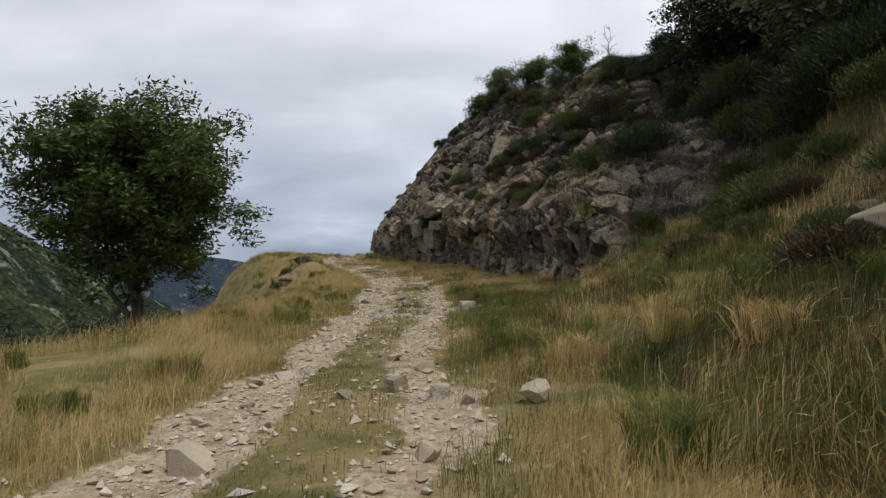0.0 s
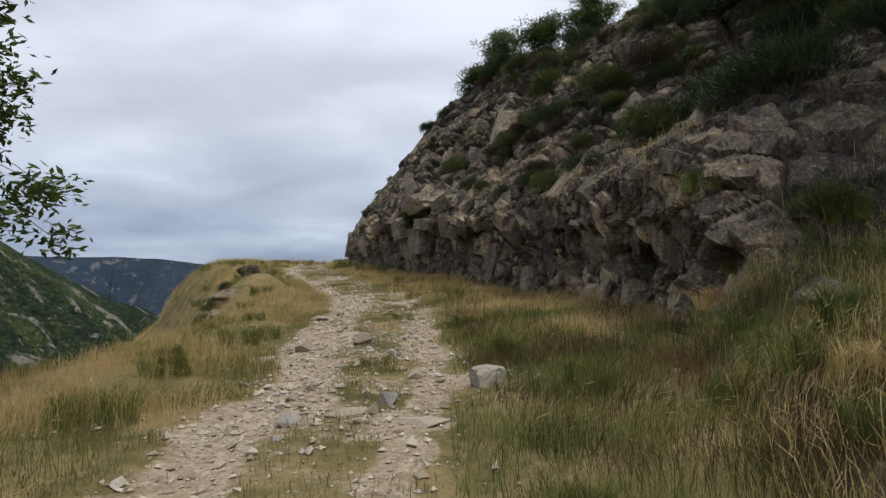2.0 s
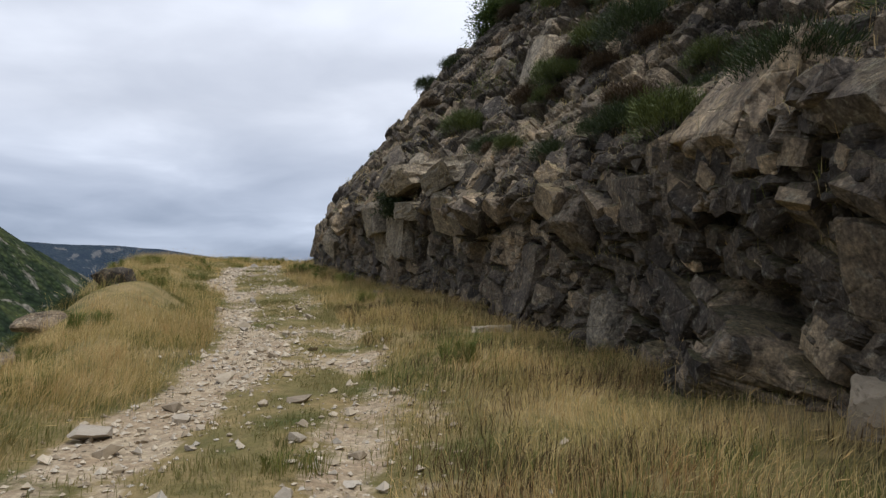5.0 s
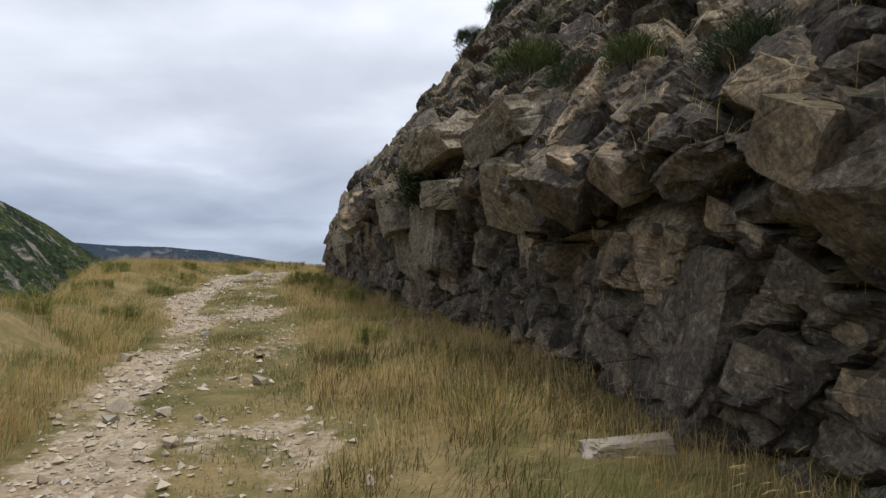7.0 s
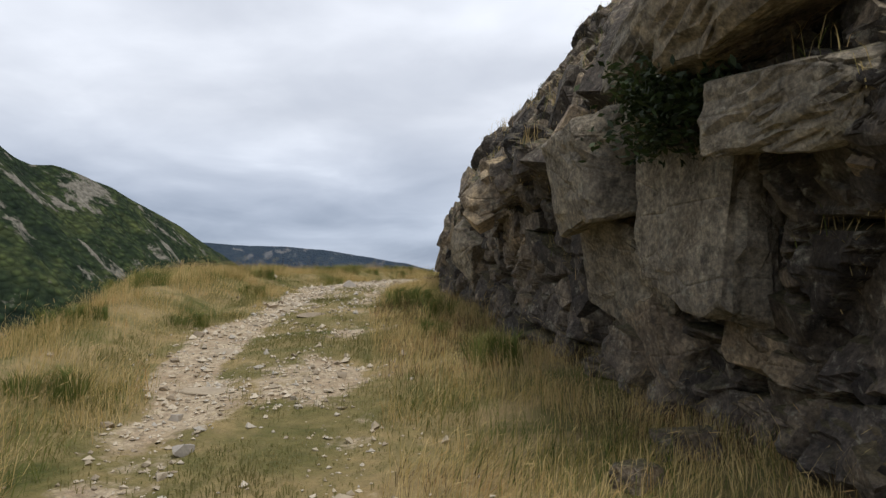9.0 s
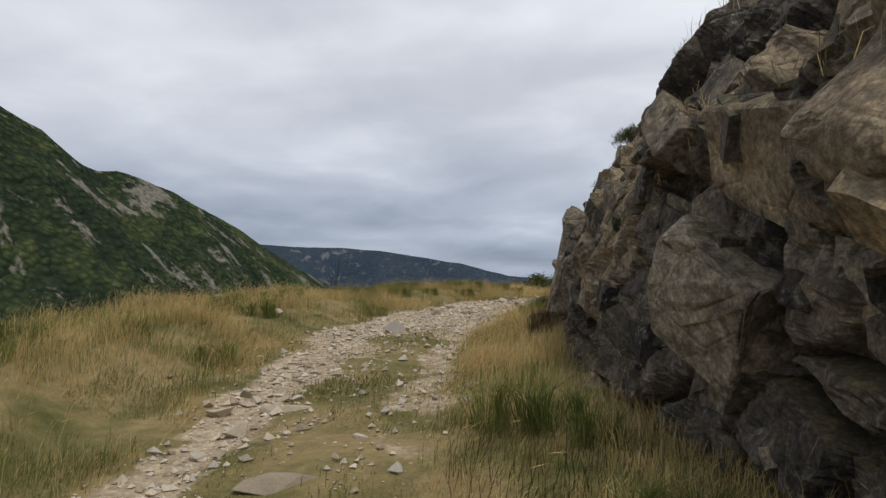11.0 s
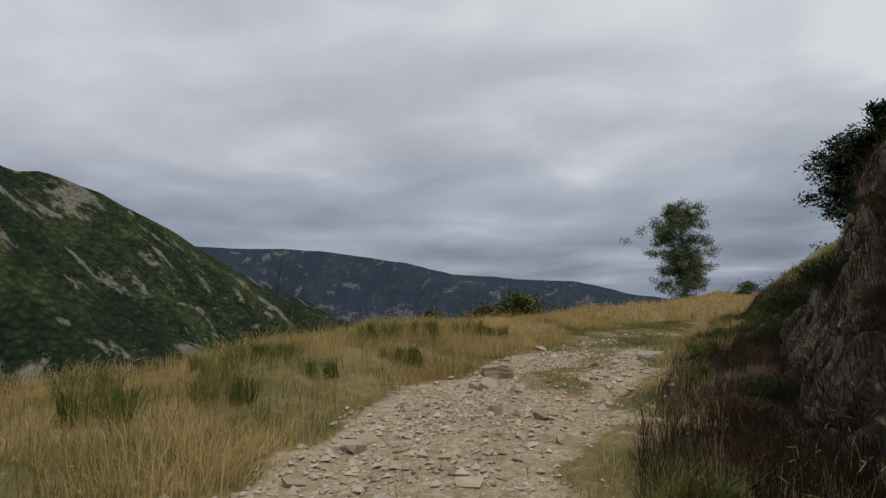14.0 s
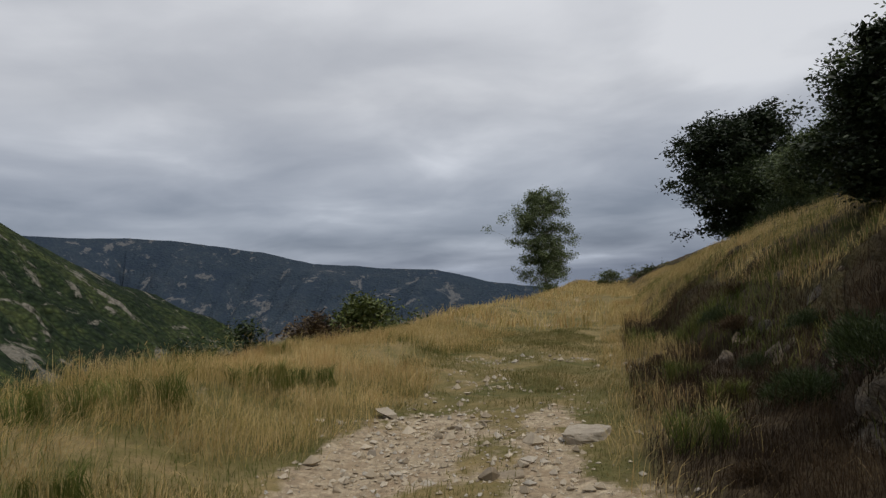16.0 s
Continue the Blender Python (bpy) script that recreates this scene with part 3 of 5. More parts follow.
def slope_mesh(name, y_lines, v_lines, material, label):
    Yv, V = np.meshgrid(y_lines, v_lines, indexing="ij")
    places, tone = slope_surface(Yv.ravel(), V.ravel(), "tone")
    me = mesh_of(name, places, grid_faces(len(y_lines), len(v_lines)), material)
    attribute(me, "tone", tone)
    return tagged(new(name, me), label, "cliff" if material == ROCK else "bank", kind="structure")


cliff_v = np.concatenate([np.linspace(0, 1, 14)[:-1], np.linspace(1, 10, 300), np.linspace(10, TOP, 60)[1:]])
slope_mesh("cliff", np.concatenate([np.arange(12.0, 46.0, 0.050), np.arange(46.0, 50.0, 0.060)]), cliff_v, ROCK, "steep grey-brown fractured rock cliff with grassy ledges")
bank_v = np.concatenate([np.linspace(0, 10, 110), np.linspace(10, TOP, 30)[1:]])
slope_mesh("bank_near", np.arange(-30.0, 12.2, 0.14), bank_v, BANK, "steep bank of dry grass and brown earth")
slope_mesh("bank_far", np.concatenate([np.arange(49.6, 75, 0.14), np.arange(75, 160, 0.6)]), bank_v, DARK_BANK, "dark earthen hillside bank with dry grass")

# mountains


def mountain(name, ridge, width, reach, seed, rough, material, label, floor, cells):
    """A ridge through given crest points (x, y, z), with spurs and gullies running down both sides."""
    ridge = np.array(ridge, float) * (1, STEP, 1)
    along = np.r_[0, np.cumsum(np.linalg.norm(np.diff(ridge[:, :2], axis=0), axis=1))]
    s = np.linspace(0, along[-1], cells[0])
    crest = np.stack([np.interp(s, along, ridge[:, n]) for n in range(3)], 1)
    way = np.gradient(crest[:, :2], axis=0)
    way /= np.linalg.norm(way, axis=1, keepdims=True)
    side = np.stack([-way[:, 1], way[:, 0]], 1)
    k = np.exp(-0.5 * np.linspace(-2, 2, 41) ** 2)
    side = np.stack([np.convolve(np.pad(side[:, n], 20, mode="edge"), k / k.sum(), "valid") for n in (0, 1)], 1)
    t = np.sign(np.linspace(-1, 1, cells[1])) * np.abs(np.linspace(-1, 1, cells[1])) ** 1.3
    S, T = np.meshgrid(np.arange(cells[0]), t, indexing="ij")
    xy = crest[S, :2] + side[S] * (T * width)[..., None]
    p = np.stack([xy[..., 0].ravel(), xy[..., 1].ravel(), 0 * xy[..., 0].ravel()], 1)
    fall = np.abs(T).ravel()
    top = crest[S, 2].ravel()
    z = top + (floor - top) * (1.15 * fall - 0.15 * fall**2)
    gully = waves(np.stack([S.ravel() * reach, fall * reach * 12, 0 * fall], 1), reach * 26, 5, seed, 0.55)
    z += rough * (gully * (0.12 + smooth(0.0, 0.25, fall)) + 0.5 * waves(p, width / 5, 5, seed + 3, 0.55) * smooth(0, 0.2, fall)) * (1 - smooth(0.8, 1.0, fall))
    me = mesh_of(name, np.stack([p[:, 0], p[:, 1], z], 1), grid_faces(*cells), material)
    return tagged(new(name, me), label, "mountain", kind="structure")


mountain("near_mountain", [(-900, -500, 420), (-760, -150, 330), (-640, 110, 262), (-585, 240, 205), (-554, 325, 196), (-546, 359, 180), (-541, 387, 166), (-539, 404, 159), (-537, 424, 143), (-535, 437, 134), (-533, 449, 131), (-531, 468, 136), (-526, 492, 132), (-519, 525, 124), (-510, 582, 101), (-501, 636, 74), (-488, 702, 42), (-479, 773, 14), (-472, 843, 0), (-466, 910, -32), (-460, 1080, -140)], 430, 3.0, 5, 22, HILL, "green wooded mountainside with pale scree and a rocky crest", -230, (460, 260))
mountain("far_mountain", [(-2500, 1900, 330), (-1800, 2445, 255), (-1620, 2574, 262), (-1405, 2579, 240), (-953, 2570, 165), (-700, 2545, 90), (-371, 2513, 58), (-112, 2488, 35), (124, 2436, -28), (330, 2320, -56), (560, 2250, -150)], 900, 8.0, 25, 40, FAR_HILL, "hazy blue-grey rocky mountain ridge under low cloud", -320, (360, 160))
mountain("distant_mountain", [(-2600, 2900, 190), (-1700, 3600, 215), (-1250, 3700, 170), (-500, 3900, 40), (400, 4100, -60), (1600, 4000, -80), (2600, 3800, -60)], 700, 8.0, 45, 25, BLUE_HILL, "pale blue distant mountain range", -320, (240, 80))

# ---- rock pieces, boulders and stones ----


def hull(seed, size, corners=15, flat=0.0):
    """An angular stone as a bmesh: the hull of random corners, about size across."""
    rng = np.random.default_rng(seed)
    p = rng.normal(size=(corners, 3))
    p /= np.linalg.norm(p, axis=1, keepdims=True)
    p *= rng.uniform(0.8, 1.08, (corners, 1))
    p[:, 2] = np.where(p[:, 2] > 0, p[:, 2] * (1 - 0.45 * flat), p[:, 2])
    bm = bmesh.new()
    for q in p * (np.array(size) / 2):
        bm.verts.new(q)
    made = bmesh.ops.convex_hull(bm, input=bm.verts)
    bmesh.ops.delete(bm, geom=[g for g in made["geom_interior"] if isinstance(g, bmesh.types.BMVert)], context="VERTS")
    bmesh.ops.recalc_face_normals(bm, faces=bm.faces)
    return bm


def stone_mesh(name, seed, size, material, corners=15, flat=0.0, worn=0.0):
    bm = hull(seed, size, corners, flat)
    if worn:
        bmesh.ops.bevel(bm, geom=list(bm.edges), offset=worn, segments=1, affect="EDGES", clamp_overlap=True)
    me = bpy.data.meshes.new(name)
    bm.to_mesh(me)
    bm.free()
    me.materials.append(material)
    return me


def joint_block(seed, worn=0.0):
    """A block with flat faces and knocked-off corners, about 1 across: places and triangles."""
    rng = np.random.default_rng(seed)
    pts = []
    for a in (-1, 1):
        for b in (-1, 1):
            for c in (-1, 1):
                p = np.array([a, b, c]) * 0.5 + rng.normal(0, 0.07, 3)
                if rng.random() < 0.5:
                    pts.append(p)
                else:
                    for n in range(3):
                        q = p.copy()
                        q[n] *= rng.uniform(0.25, 0.8)
                        pts.append(q)
    bm = bmesh.new()
    for q in pts:
        bm.verts.new(q)
    made = bmesh.ops.convex_hull(bm, input=bm.verts)
    bmesh.ops.delete(bm, geom=[g for g in made["geom_interior"] if isinstance(g, bmesh.types.BMVert)], context="VERTS")
    bmesh.ops.dissolve_limit(bm, angle_limit=radians(9), verts=bm.verts, edges=bm.edges)
    if worn:
        bmesh.ops.bevel(bm, geom=list(bm.edges), offset=worn, segments=1, affect="EDGES", clamp_overlap=True)
    bmesh.ops.recalc_face_normals(bm, faces=bm.faces)
    bmesh.ops.triangulate(bm, faces=bm.faces)
    bm.verts.index_update()
    v = np.array([q.co[:] for q in bm.verts])
    f = np.array([[q.index for q in face.verts] for face in bm.faces])
    bm.free()
    return v, f


def rough_block(name, seed, dims, material, rounds=3, relief=0.055):
    """A joint block whose faces are broken up by smaller facets and rough weathering."""
    v, f = joint_block(seed, 0.03)
    tri = v[f]
    for _ in range(rounds):
        a, b, c = tri[:, 0], tri[:, 1], tri[:, 2]
        ab, bc, ca = (a + b) / 2, (b + c) / 2, (c + a) / 2
        tri = np.concatenate([np.stack(q, 1) for q in ((a, ab, ca), (ab, b, bc), (ca, bc, c), (ab, bc, ca))])
    p = tri.reshape(-1, 3)
    key, inverse = np.unique(np.round(p, 5), axis=0, return_inverse=True)
    facet, joint, _ = blocks(key + seed * 0.37, 0.5, seed, 2.2, 70)
    push = relief * facet - 0.05 * (1 - smooth(0, 0.07, joint)) + 0.018 * waves(key + seed, 0.3, 4, seed, 0.6)
    key = key * (1 + push / np.linalg.norm(key, axis=1).clip(0.2))[:, None]
    return mesh_of(name, key * np.array(dims), inverse.reshape(-1, 3), material)


def ground_z(x, y):
    return float(land(np.array([float(x)]), np.array([float(y)]))[0])


BOULDERS = [
    # x, y, sizes, turn, sunk share, label
    (0.80, 5.60, 0.34, 0.32, 0.30, 20, 0.15, "pale rounded boulder in the grass beside the track"),
    (-0.60, 6.35, 0.28, 0.16, 0.20, 60, 0.3, "long pale stone lying on the stony track"),
    (-0.12, 6.20, 0.20, 0.22, 0.16, 10, 0.3, "brown stone lying on the stony track"),
    (0.28, 12.75, 0.30, 0.24, 0.26, 35, 0.25, "blocky pale stone at the edge of the track"),
    (-1.05, 11.85, 0.85, 0.55, 0.18, 10, 0.5, "flat pale rock slab set in the track"),
    (-0.40, 11.6, 0.90, 0.60, 0.20, -20, 0.5, "flat grey rock slab set in the track"),
    (-2.95, 15.1, 0.80, 0.70, 0.16, 40, 0.5, "flat grey bedrock slab in the rut"),
    (-1.95, 16.7, 0.95, 0.40, 0.20, 5, 0.5, "flat pale bedrock slab across the track"),
    (-1.95, 17.3, 1.05, 0.50, 0.20, -10, 0.5, "low pale rock step across the track"),
    (4.35, 20.3, 0.55, 0.45, 0.80, 20, 0.2, "pale upright block fallen at the cliff foot"),
    (3.25, 18.9, 0.50, 0.40, 0.45, 50, 0.25, "pale angular block fallen at the cliff foot"),
    (2.7, 20.6, 0.6, 0.5, 0.4, 10, 0.25, "grey angular block fallen at the cliff foot"),
    (-6.1, 30.8, 1.20, 0.65, 0.22, 15, 0.55, "broad flat pale bedrock slab in the left rut"),
    (-7.0, 32.2, 0.80, 0.55, 0.20, 40, 0.5, "cracked pale bedrock slab in the rut"),
    (-7.1, 34.6, 0.95, 0.60, 0.20, 20, 0.5, "cracked pale bedrock slab in the rut"),
    (-8.0, 36.0, 1.00, 0.55, 0.20, 30, 0.5, "pale bedrock slab at the bend of the track"),
    (0.85, 24.3, 0.60, 0.20, 0.14, 20, 0.4, "pale rock lying in the dry grass"),
    (-1.40, 29.4, 0.40, 0.32, 0.26, 10, 0.35, "grey stone at the foot of the cliff"),
    (-1.75, 28.9, 0.26, 0.22, 0.18, 50, 0.3, "small grey stone at the foot of the cliff"),
    (-11.80, 40.60, 0.26, 0.24, 0.22, 0, 0.2, "small pale round stone in the grass"),
    (-15.10, 42.60, 0.6, 0.5, 0.42, 30, 0.25, "pale rounded boulder in tall dry grass"),
    (-7.80, 49.90, 0.50, 0.42, 0.20, 25, 0.55, "flat grey bedrock slab in the track"),
    (-7.00, 50.70, 0.36, 0.28, 0.20, -15, 0.45, "flat pale stone in the track"),
    (-9.45, 48.90, 0.48, 0.32, 0.26, 20, 0.35, "pale stone at the edge of the track"),
    (-7.6, 25.0, 1.3, 0.8, 0.6, 20, 0.3, "grey rock outcrop on the grassy mound"),
    (-7.7, 27.3, 1.2, 0.9, 0.8, 70, 0.35, "grey lichened rock outcrop on the grassy mound"),
    (-7.4, 24.0, 0.9, 0.6, 0.5, 40, 0.35, "low pale rock outcrop on the grassy mound"),
    (-8.8, 27.0, 1.0, 0.8, 0.7, 10, 0.3, "dark rock outcrop on the grassy mound"),
]
for n, (x, y, sx, sy, sz, turn, sunk, label) in enumerate(BOULDERS):
    slab = "slab" in label or "step" in label
    material = BLOCK_ROCK if ("outcrop" in label or "grey" in label) and not slab else STONE
    if slab:
        me = stone_mesh("boulder", 300 + n, (0.75 * sx, 0.75 * sy, sz), material, 17, 0.75, 0.02)
    elif "round" in label or "outcrop" in label:
        me = stone_mesh("boulder", 300 + n, (sx, sy, sz), material, 24, 0.2, 0.012 if sz < 0.5 else 0.03)
    else:
        me = rough_block("boulder", 300 + n, (sx, sy, sz), material)
    ob = new("rock_slab" if slab else "boulder", me)
    y *= STEP
    ob.matrix_world = pose(x, y, ground_z(x, y) + (0.045 - 0.28 * sz if slab else sz * (0.5 - sunk)), 0, 0, turn)
    tagged(ob, label, "rock")


def bank_place(y, v):
    return Vector(slope_surface(np.array([float(y)]), np.array([float(v)]))[0])


for n, (y, v, sx, sy, sz, label) in enumerate([
    (5.4, 5.0, 1.3, 1.0, 0.6, "flat pale rock jutting from the grassy bank"),
    (6.3, 5.2, 0.8, 0.7, 0.5, "grey rock half buried in the grassy bank"),
    (4.3, 4.6, 0.9, 0.6, 0.45, "pink-grey rock half buried in the grassy bank"),
    (12.0, 3.2, 0.8, 0.5, 0.5, "pale rock half buried in the grassy bank"),
]):
    ob = new("boulder", stone_mesh("boulder", 360 + n, (sx, sy, sz), STONE if n == 0 else BLOCK_ROCK, 22, 0.3, 0.025))
    at = bank_place(y, v)
    ob.matrix_world = pose(at.x, at.y, at.z + 0.05, 10 * (n % 3), -12, 40 * n)
    tagged(ob, label, "rock")

# the cliff's broken face: angular joint blocks, the larger ones as pieces, the small ones joined
cliff = bpy.data.objects["cliff"]


SHAPES = [joint_block(600 + n) for n in range(22)]
SHAPE_MESHES = [rough_block("rock_block", 600 + n, (1, 1, 1), BLOCK_ROCK, 2) for n in range(22)]

PALE_MESHES = [rough_block("rock_block", 640 + n, (1, 1, 1), PALE_ROCK, 2) for n in range(22)]


def block_places(count, seed, low, high, v0, v1, y0=13.8, y1=44.0):
    """Poses of blocks on the face, turned with the rock's joints and set into it."""
    rng = np.random.default_rng(seed)
    y, v = rng.uniform(y0, y1, count), rng.uniform(v0, v1, count)
    p, out = slope_surface(y, v, True)
    rows = []
    for at, n in zip(p, out):
        size = math.exp(rng.uniform(math.log(low), math.log(high)))
        dims = np.array([rng.uniform(0.55, 0.9), rng.uniform(0.8, 1.7), rng.uniform(0.6, 1.15)]) * size
        x = Vector(n).normalized()
        up = Vector((0, 0, 1)) - x * x.z
        up = up.normalized() if up.length > 0.1 else Vector((1, 0, 0))
        m = Matrix((x, up.cross(x), up)).transposed().to_4x4()
        dip = Euler((radians(-24 + rng.normal(0, 12)), radians(rng.normal(7, 8)), radians(rng.normal(0, 10)))).to_matrix().to_4x4()
        rows.append(Matrix.Translation(Vector(at) - x * dims[0] * rng.uniform(0.30, 0.5)) @ m @ dip @ Matrix.Diagonal((*dims, 1)))
    return rows


for n, m in enumerate(block_places(44, 31, 0.6, 1.05, 3.2, 8.6, 25.0, 35.0) + block_places(120, 32, 0.4, 0.8, 1.2, 9.6, 13.8, 41.0)):
    ob = new("rock_block", (PALE_MESHES if n % 5 == 0 else SHAPE_MESHES)[n % 22])
    ob.parent = cliff
    ob.matrix_world = m
pieces = []
for n, m in enumerate(block_places(560, 33, 0.2, 0.5, 1.0, 9.8, 13.8, 37.5) + block_places(700, 34, 0.12, 0.3, 1.0, 7.5, 13.8, 37.5) + block_places(90, 36, 0.15, 0.45, 1.0, 7.5, 37.5, 44.0) + block_places(60, 35, 0.15, 0.4, 1.2, 5.0, 44.0, 54.0)):
    v, f = SHAPES[n % 22]
    a = np.array(m)
    pieces.append((v @ a[:3, :3].T + a[:3, 3], f))
bv = np.concatenate([v for v, f in pieces])
starts = np.cumsum([0] + [len(v) for v, f in pieces[:-1]])
bf = np.concatenate([f + k for (v, f), k in zip(pieces, starts)])
rubble = tagged(new("broken_rock", mesh_of("broken_rock", bv, bf, RUBBLE_ROCK)), "small angular pieces of the cliff's broken face", kind="stuff")
rubble.parent = cliff

# the large jutting blocks of the face
for n, (y, z, deep, wide, tall, dip, tip, material) in enumerate([
    (24.3, 5.3, 0.9, 1.4, 0.9, -20, 10, BLOCK_ROCK),
    (23.4, 3.8, 0.6, 0.7, 0.9, -8, 12, BLOCK_ROCK),
    (30.0, 6.45, 1.0, 1.5, 0.8, -25, 20, PALE_ROCK),
    (26.3, 5.6, 0.7, 0.6, 1.1, -15, 5, BLOCK_ROCK),
    (30.6, 4.2, 0.8, 1.3, 1.1, -22, 10, PALE_ROCK),
    (32.4, 5.9, 1.0, 1.8, 0.5, -16, 14, BLOCK_ROCK),
    (28.4, 8.8, 1.2, 1.3, 1.7, -5, 10, PALE_ROCK),
    (30.4, 10.6, 1.4, 1.7, 1.9, -8, 10, PALE_ROCK),
    (48.4, 5.6, 0.8, 1.4, 0.8, -14, 10, BLOCK_ROCK),
    (20.6, 4.9, 0.8, 1.6, 1.4, -18, 12, BLOCK_ROCK),
    (39.3, 5.2, 0.8, 1.1, 1.4, -6, 6, PALE_ROCK),
    (40.0, 6.9, 0.9, 1.1, 0.6, -10, 12, PALE_ROCK),
]):
    v = float(np.interp(z - float(TRACK_Z(y)), CLIFF_H, np.arange(15)))
    at, out = slope_surface(np.array([y]), np.array([v]), True)
    ax = Vector(out[0]).normalized()
    up = (Vector((0, 0, 1)) - ax * ax.z).normalized()
    m = Matrix((ax, up.cross(ax), up)).transposed().to_4x4()
    ob = new("rock_block", rough_block("rock_block", 440 + n, (deep, wide, tall), material, 3, 0.09))
    ob.parent = cliff
    ob.matrix_world = Matrix.Translation(Vector(at[0]) - ax * deep * 0.27) @ m @ Euler((radians(dip), radians(tip), radians(8 * (n % 3) - 8))).to_matrix().to_4x4()

# slabs and boulders that stand out of it: centre, size (out, along, tall), turn of the outer face, dip along the face, lean
for n, (at, dims, turn, dip, lean, material) in enumerate([
    ((0.50, 36.4, 5.62), (1.5, 1.9, 0.6), 197, 2, 12, PALE_ROCK),
    ((-0.35, 39.3, 5.2), (1.2, 1.3, 0.45), 200, 4, 10, PALE_ROCK),
    ((-1.72, 40.2, 5.1), (1.2, 1.0, 0.95), 202, 4, 10, PALE_ROCK),
    ((-1.12, 39.15, 4.42), (0.6, 1.2, 1.15), 206, -6, 4, PALE_ROCK),
    ((-0.72, 37.95, 5.0), (0.7, 1.0, 0.46), 212, -6, 8, PALE_ROCK),
    ((-0.72, 38.3, 5.8), (1.3, 1.4, 0.55), 212, 10, 12, PALE_ROCK),
    ((-1.15, 39.8, 6.15), (1.1, 1.1, 0.5), 206, 8, 12, PALE_ROCK),
    ((-0.10, 42.3, 6.85), (1.0, 1.6, 1.0), 203, -8, 8, PALE_ROCK),
    ((1.95, 33.3, 2.75), (1.5, 1.9, 1.6), 195, -4, -10, BLOCK_ROCK),
    ((1.90, 33.6, 3.68), (1.4, 1.5, 0.30), 195, -4, 8, PALE_ROCK),
    ((1.50, 36.6, 5.85), (0.5, 0.6, 1.3), 200, 14, -14, BLOCK_ROCK),
    ((5.45, 24.1, 4.45), (1.0, 1.3, 2.8), 190, -12, -34, PALE_ROCK),
    ((4.65, 24.9, 3.95), (0.8, 0.9, 2.2), 190, -16, -28, BLOCK_ROCK),
    ((4.75, 22.2, 2.45), (1.0, 1.4, 1.5), 188, -6, -14, BLOCK_ROCK),
    ((3.35, 30.9, 3.4), (0.6, 0.65, 0.75), 195, -18, -12, BLOCK_ROCK),
    ((2.50, 30.2, 2.25), (0.5, 0.45, 0.9), 195, 12, -10, PALE_ROCK),
    ((-4.85, 55.7, 6.4), (1.5, 1.7, 0.7), 206, -10, 14, BLOCK_ROCK),
    ((-4.45, 56.5, 7.0), (1.2, 1.3, 0.8), 176, -16, 12, PALE_ROCK),
]):
    ob = new("rock_block", rough_block("rock_block", 480 + n, dims, material, 3, 0.055))
    ob.parent = cliff
    ob.matrix_world = pose(*at, 0, 0, turn) @ pose(0, 0, 0, dip, lean, 0)

# loose stones: those along the ruts as pieces of the ground, finer gravel as stuff
STONES = [stone_mesh("stone", 500 + n, (1.0, 0.8 + 0.06 * n, 0.55 + 0.04 * n), STONE, 11, 0.2) for n in range(8)]
rng = np.random.default_rng(8)
made = 0
while made < 300:
    y, d = rng.uniform(4.0, 54.0), rng.normal(-0.35, 1.0)
    x, y = float(TRACK_X(y)) + d, y * STEP
    if rng.random() > float(bareness(np.array([x]), np.array([y]))[0]):
        continue
    size = float(np.clip(rng.lognormal(-2.1, 0.5), 0.06, 0.42))
    ob = new("stone", STONES[made % 8])
    ob.parent = ground
    ob.matrix_world = pose(x, y, ground_z(x, y) + 0.12 * size, rng.uniform(-20, 20), rng.uniform(-20, 20), rng.uniform(0, 360)) @ Matrix.Scale(size, 4)
    made += 1


def scatter_gravel(name, count, seed, y0, y1, small, large, label):
    """Loose gravel as one joined mesh of small eight-sided pieces."""
    rng = np.random.default_rng(seed)
    y = rng.uniform(y0, y1, count * 5)
    x, y = TRACK_X(y) + rng.normal(-0.2, 1.15, count * 5), y * STEP
    keep = rng.random(count * 5) < bareness(x, y) ** 1.3
    x, y = x[keep][:count], y[keep][:count]
    n = len(x)
    size = np.clip(rng.lognormal(math.log(small), 0.6, n), small * 0.5, large)
    z = land(x, y) + size * 0.15
    corner = np.array([(1, 0, 0), (-1, 0, 0), (0, 1, 0), (0, -1, 0), (0, 0, 1), (0, 0, -1)], float)
    p = corner[None] * rng.uniform(0.55, 1.2, (n, 6, 1)) * np.array([0.6, 0.5, 0.38]) + rng.normal(0, 0.09, (n, 6, 3))
    a = rng.uniform(0, 6.283, n)
    c, s = np.cos(a)[:, None], np.sin(a)[:, None]
    v = np.stack([p[..., 0] * c - p[..., 1] * s, p[..., 0] * s + p[..., 1] * c, p[..., 2]], -1) * size[:, None, None] + np.stack([x, y, z], 1)[:, None]
    tri = np.array([(0, 2, 4), (2, 1, 4), (1, 3, 4), (3, 0, 4), (2, 0, 5), (1, 2, 5), (3, 1, 5), (0, 3, 5)])
    f = (tri[None] + 6 * np.arange(n)[:, None, None]).reshape(-1, 3)
    tagged(new(name, mesh_of(name, v.reshape(-1, 3), f, GRAVEL)), label, "gravel", kind="stuff")


scatter_gravel("gravel", 24000, 11, 2.5, 56, 0.032, 0.13, "loose pale tan gravel and broken stone in the ruts")

